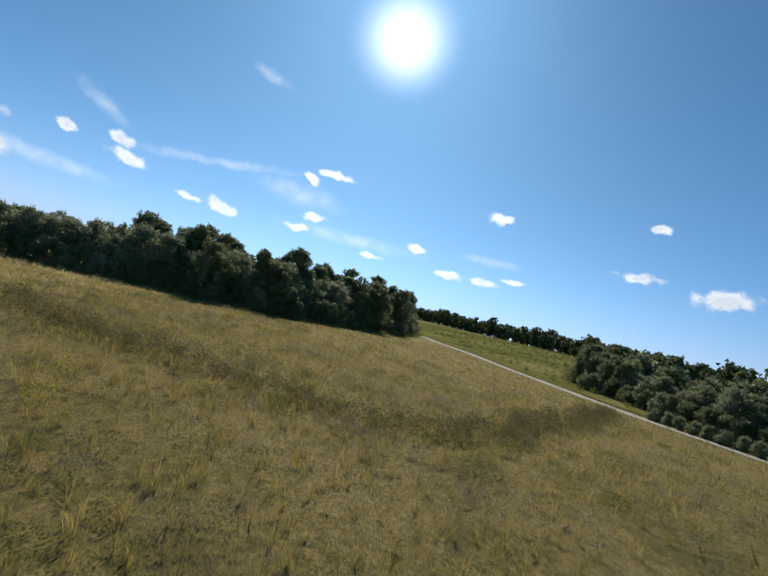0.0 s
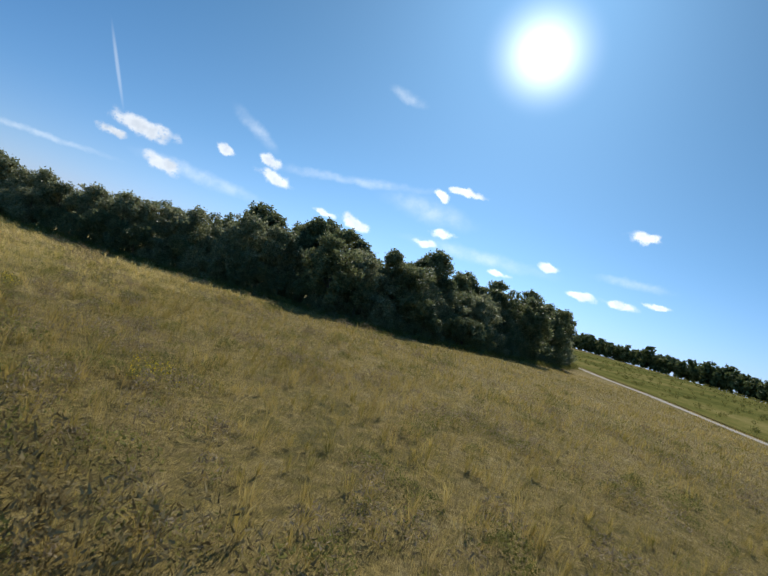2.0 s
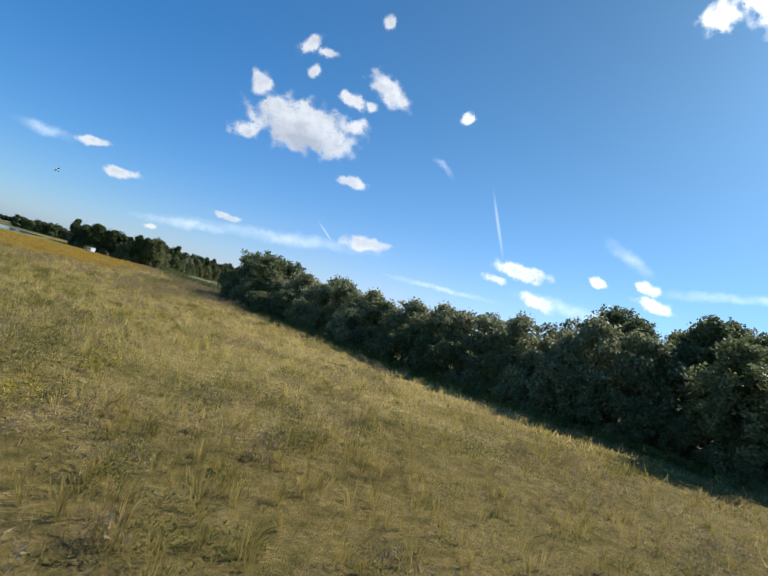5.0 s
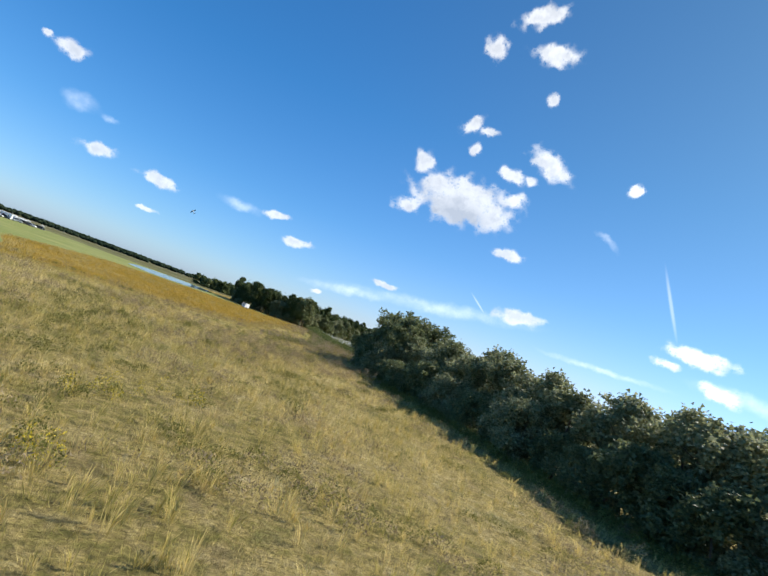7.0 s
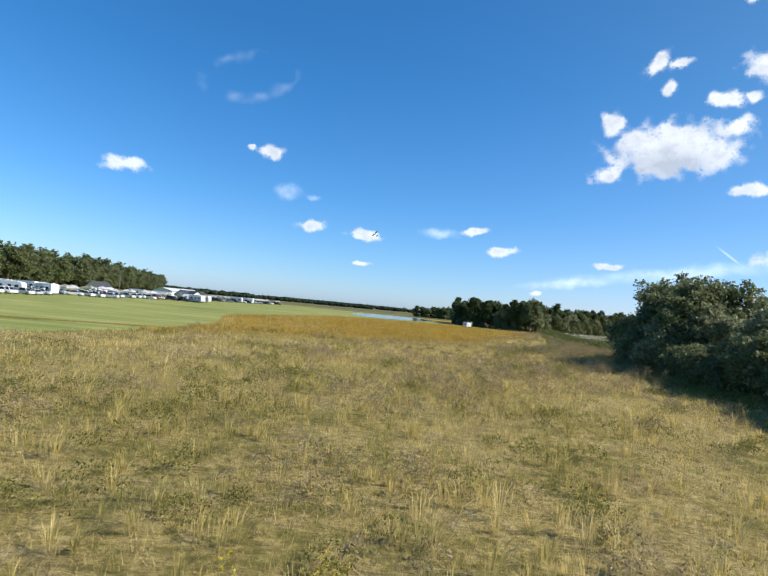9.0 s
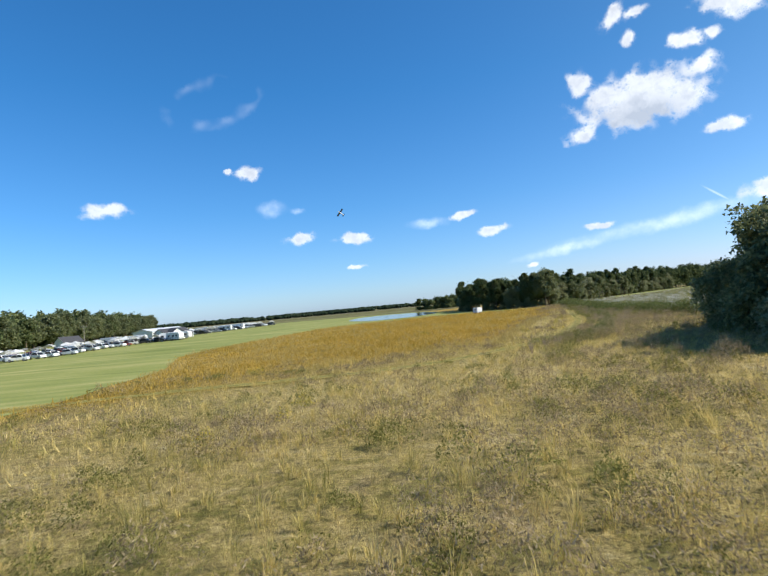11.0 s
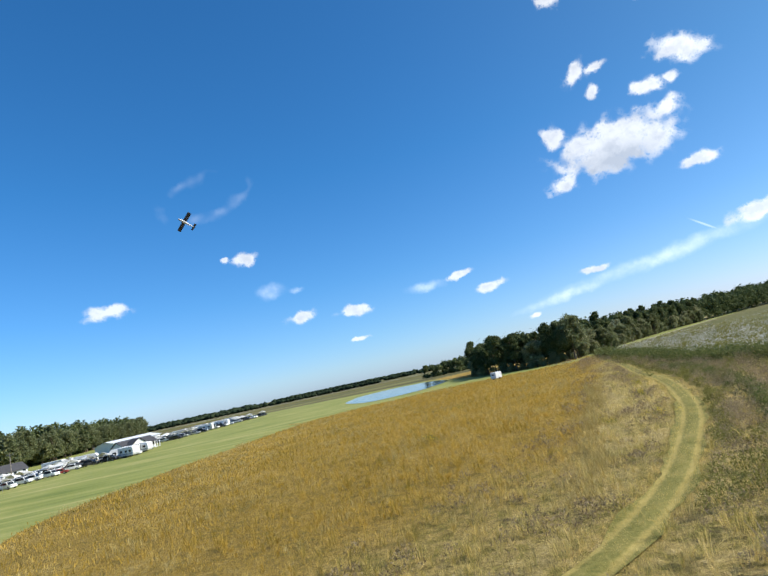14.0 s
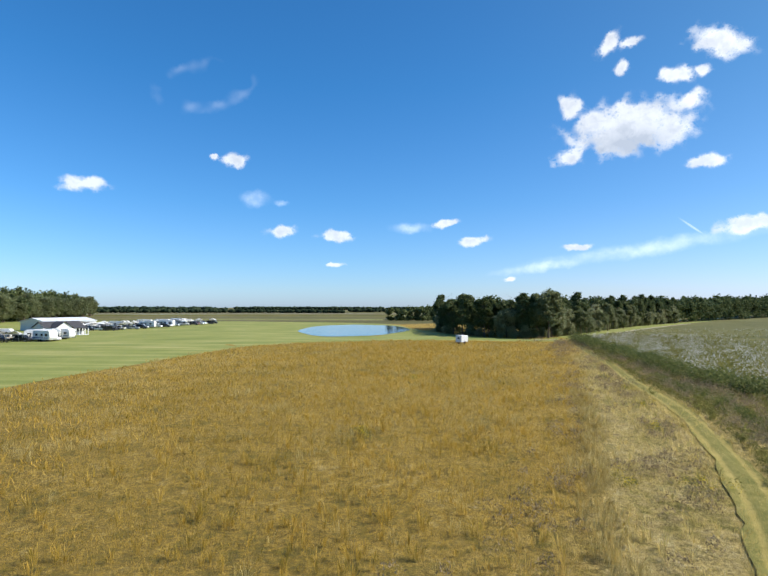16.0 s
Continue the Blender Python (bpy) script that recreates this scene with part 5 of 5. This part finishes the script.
def make_caravan(name, label, long=7.0, high=3.0, wide=2.4):
    """A white travel trailer: rounded body, windows, door, stripe, wheels, drawbar."""
    e = empty(name)
    L = long / 2
    bm = prism([(-L, 0.5), (L - 0.3, 0.5), (L, 1.1), (L - 0.1, high - 0.5), (L - 0.6, high), (-L + 0.2, high), (-L, high - 0.3)], "y", -wide / 2, wide / 2)
    bmesh.ops.bevel(bm, geom=list(bm.edges), offset=0.08, segments=2, affect="EDGES")
    part("body", bm, M_WHITE, e)
    for s in (1, -1):
        y = s * wide / 2
        for u in (-L * 0.55, L * 0.1, L * 0.6):
            part("window", made_box(u - 0.5, y - 0.02, 1.5, u + 0.5, y + 0.02, 2.15), M_GLASS, e)
        part("stripe", made_box(-L + 0.25, y - 0.012, 0.95, L - 0.4, y + 0.012, 1.15), PAINTS[4], e)
    part("door", made_box(L * 0.33 - 0.35, -wide / 2 - 0.03, 0.6, L * 0.33 + 0.35, -wide / 2, 2.5), M_ROOF_W, e)
    part("drawbar", made_box(L - 0.2, -0.06, 0.45, L + 1.2, 0.06, 0.57), M_STEEL, e)
    first = None
    for u in (-0.9, 0.0):
        for s in (1, -1):
            m = pose(u, s * (wide / 2 - 0.05), 0.33)
            if first is None:
                first = part("wheel", wheel_bm(0.33, 0.2), M_TYRE, e, at=m)
            else:
                again(first, e, m)
    return tagged(e, label, "caravan")


def make_canopy(name, label, w=3.0):
    """A white pop-up canopy on four legs."""
    e = empty(name)
    bm = bmesh.new()
    a = [bm.verts.new((sx * w / 2, sy * w / 2, 2.1)) for sx, sy in ((-1, -1), (1, -1), (1, 1), (-1, 1))]
    b = [bm.verts.new((sx * w / 2, sy * w / 2, 2.35)) for sx, sy in ((-1, -1), (1, -1), (1, 1), (-1, 1))]
    top = bm.verts.new((0, 0, 3.1))
    for i in range(4):
        bm.faces.new((a[i], a[(i + 1) % 4], b[(i + 1) % 4], b[i])), bm.faces.new((b[i], b[(i + 1) % 4], top))
    bmesh.ops.solidify(bm, geom=list(bm.faces), thickness=0.03)
    part("cover", bm, M_WHITE, e)
    for sx, sy in ((-1, -1), (1, -1), (1, 1), (-1, 1)):
        part("leg", made_box(sx * (w / 2 - 0.04) - 0.03, sy * (w / 2 - 0.04) - 0.03, 0, sx * (w / 2 - 0.04) + 0.03, sy * (w / 2 - 0.04) + 0.03, 2.2), M_STEEL, e)
    return tagged(e, label, "canopy")


FLEET = {}


def park(kind, x, y, rz, group):
    z = float(ground_height(x, y)) + 0.03
    if kind not in FLEET:
        if kind == "caravan":
            FLEET[kind] = make_caravan("caravan", "white travel trailer with a blue stripe parked on grass")
        elif kind == "canopy":
            FLEET[kind] = make_canopy("canopy", "white pop-up canopy on four metal legs")
        else:
            nm = ("white", "silver", "black", "red", "blue", "tan")[kind]
            size = ((4.7, 1.75), (4.6, 1.5), (5.2, 1.85), (4.4, 1.5), (4.6, 1.5), (4.8, 1.8))[kind]
            FLEET[kind] = make_car("car", PAINTS[kind], nm + " car parked in a row on grass", *size)
        FLEET[kind].matrix_basis = pose(x, y, z, 0, 0, rz)
        ob = FLEET[kind]
    else:
        ob = copy_thing(FLEET[kind], pose(x, y, z, 0, 0, rz))
    tagged(ob, group=group)


prng = random.Random(77)
MIX_B = ["caravan", "canopy", "canopy", "canopy", 0, 0, 0, 0, 1, 2, 2, 3]
MIX = [0, 0, 0, 0, 1, 1, 2, 2, 3, 4, 5, 0, 0, "caravan", "canopy", "canopy", "canopy", "canopy", "canopy"]
for rank, (x0, dx) in enumerate(((-103, 0.0), (-109, -0.02), (-115.5, -0.04), (-123, -0.05))):
    y = 20.0 + rank * 2
    while y < (159, 156.5, 163, 172)[rank]:
        k = prng.choice(MIX)
        park(k, x0 + dx * (170 - y) + prng.uniform(-2, 2), y, prng.choice((0, 180)) + prng.uniform(-22, 22), "vehicles along the airfield")
        y += prng.uniform(2.7, 4.2) if k != "caravan" else 4.4
for x0, y0 in ((-97.5, 140), (-93.5, 144)):
    y = y0
    while y < 160:
        park(prng.choice([0, 0, 1, 4, 2, "caravan", "canopy", "canopy", "canopy"]), x0 + prng.uniform(-1.6, 1.6), y, prng.choice((0, 180)) + prng.uniform(-25, 25), "vehicles along the airfield")
        y += prng.uniform(2.6, 3.6)
for rank in range(4):
    s = 0.0
    while s < 1.0:
        k = prng.choice(MIX_B)
        park(k, -108 + 13 * s + rank * -6.5 + prng.uniform(-2.5, 2.5), 206 + 86 * s, prng.choice((0, 180)) + prng.uniform(-8, 8), "vehicles along the airfield")
        s += prng.uniform(0.022, 0.045)


def utility_pole(x, y):
    e = empty("utility_pole", x, y, float(ground_height(x, y)))
    bm = bmesh.new()
    tube(bm, [(0, 0, -0.2), (0, 0, 4), (0, 0, 8.5)], [0.15, 0.13, 0.1], 8)
    part("pole", bm, M_WOOD, e)
    part("crossarm", made_box(-1.1, -0.06, 7.8, 1.1, 0.06, 7.95), M_WOOD, e)
    for u in (-0.95, 0.0, 0.95):
        part("insulator", made_box(u - 0.05, -0.05, 7.95, u + 0.05, 0.05, 8.15), M_STEEL, e)
    tagged(e, "weathered wooden utility pole beside parked cars", "pole")


utility_pole(-118, 130)


def box_trailer(x, y, rz):
    e = empty("box_trailer", x, y, float(ground_height(x, y)) + 0.03, rz)
    part("body", made_box(-1.3, -0.95, 0.42, 1.3, 0.95, 2.15, bevel=0.06), M_WHITE, e)
    part("rear_door", made_box(-1.33, -0.7, 0.55, -1.3, 0.7, 1.95), M_ROOF_W, e)
    part("window", made_box(-1.34, -0.35, 1.25, -1.325, 0.35, 1.65), M_GLASS, e)
    part("side_door", made_box(-0.3, -0.98, 0.55, 0.45, -0.95, 1.9), M_ROOF_W, e)
    part("drawbar", made_box(1.3, -0.05, 0.42, 2.3, 0.05, 0.5), M_STEEL, e)
    w = part("wheel", wheel_bm(0.33, 0.2), M_TYRE, e, at=pose(0, -0.95, 0.33))
    again(w, e, pose(0, 0.95, 0.33))
    tagged(e, "small white box trailer standing before the pine wood", "trailer")


box_trailer(20, 136, 42)


def model_aeroplane(m):
    """A high-wing model aeroplane banking in the air."""
    e = empty("model_aeroplane")
    e.matrix_basis = m
    bm = bmesh.new()
    tube(bm, [(0.75, 0, 0), (0.6, 0, 0), (0.2, 0, 0.02), (-0.4, 0, 0.02), (-0.9, 0, 0.04)], [0.05, 0.1, 0.12, 0.08, 0.025], 10)
    part("fuselage", bm, M_WHITE, e)
    wing = bmesh.new()
    box(wing, -0.02, -1.05, 0.11, 0.34, 1.05, 0.15, bevel=0.015)
    part("wing", wing, PAINTS[2], e)
    part("tailplane", made_box(-0.95, -0.36, 0.03, -0.75, 0.36, 0.05), PAINTS[2], e)
    part("fin", prism([(-0.98, 0.04), (-0.72, 0.04), (-0.88, 0.3), (-0.98, 0.3)], "y", -0.012, 0.012), PAINTS[2], e)
    for s in (1, -1):
        b2 = bmesh.new()
        tube(b2, [(0.15, s * 0.09, -0.08), (0.12, s * 0.55, 0.11)], [0.012, 0.012], 5)
        part("strut", b2, M_STEEL, e)
        part("wheel", wheel_bm(0.07, 0.04), M_TYRE, e, at=pose(0.3, s * 0.18, -0.27))
        b3 = bmesh.new()
        tube(b3, [(0.28, s * 0.06, -0.08), (0.3, s * 0.18, -0.26)], [0.012, 0.012], 5)
        part("gear_leg", b3, M_STEEL, e)
    part("propeller", made_box(0.76, -0.02, -0.22, 0.775, 0.02, 0.22), M_TYRE, e)
    tagged(e, "small dark-winged model aeroplane banking in flight", "aeroplane")


model_aeroplane(pose(-10.25, 5.98, 16.06, 68.9, -35.9, -151.3) @ Matrix.Scale(0.46, 4))
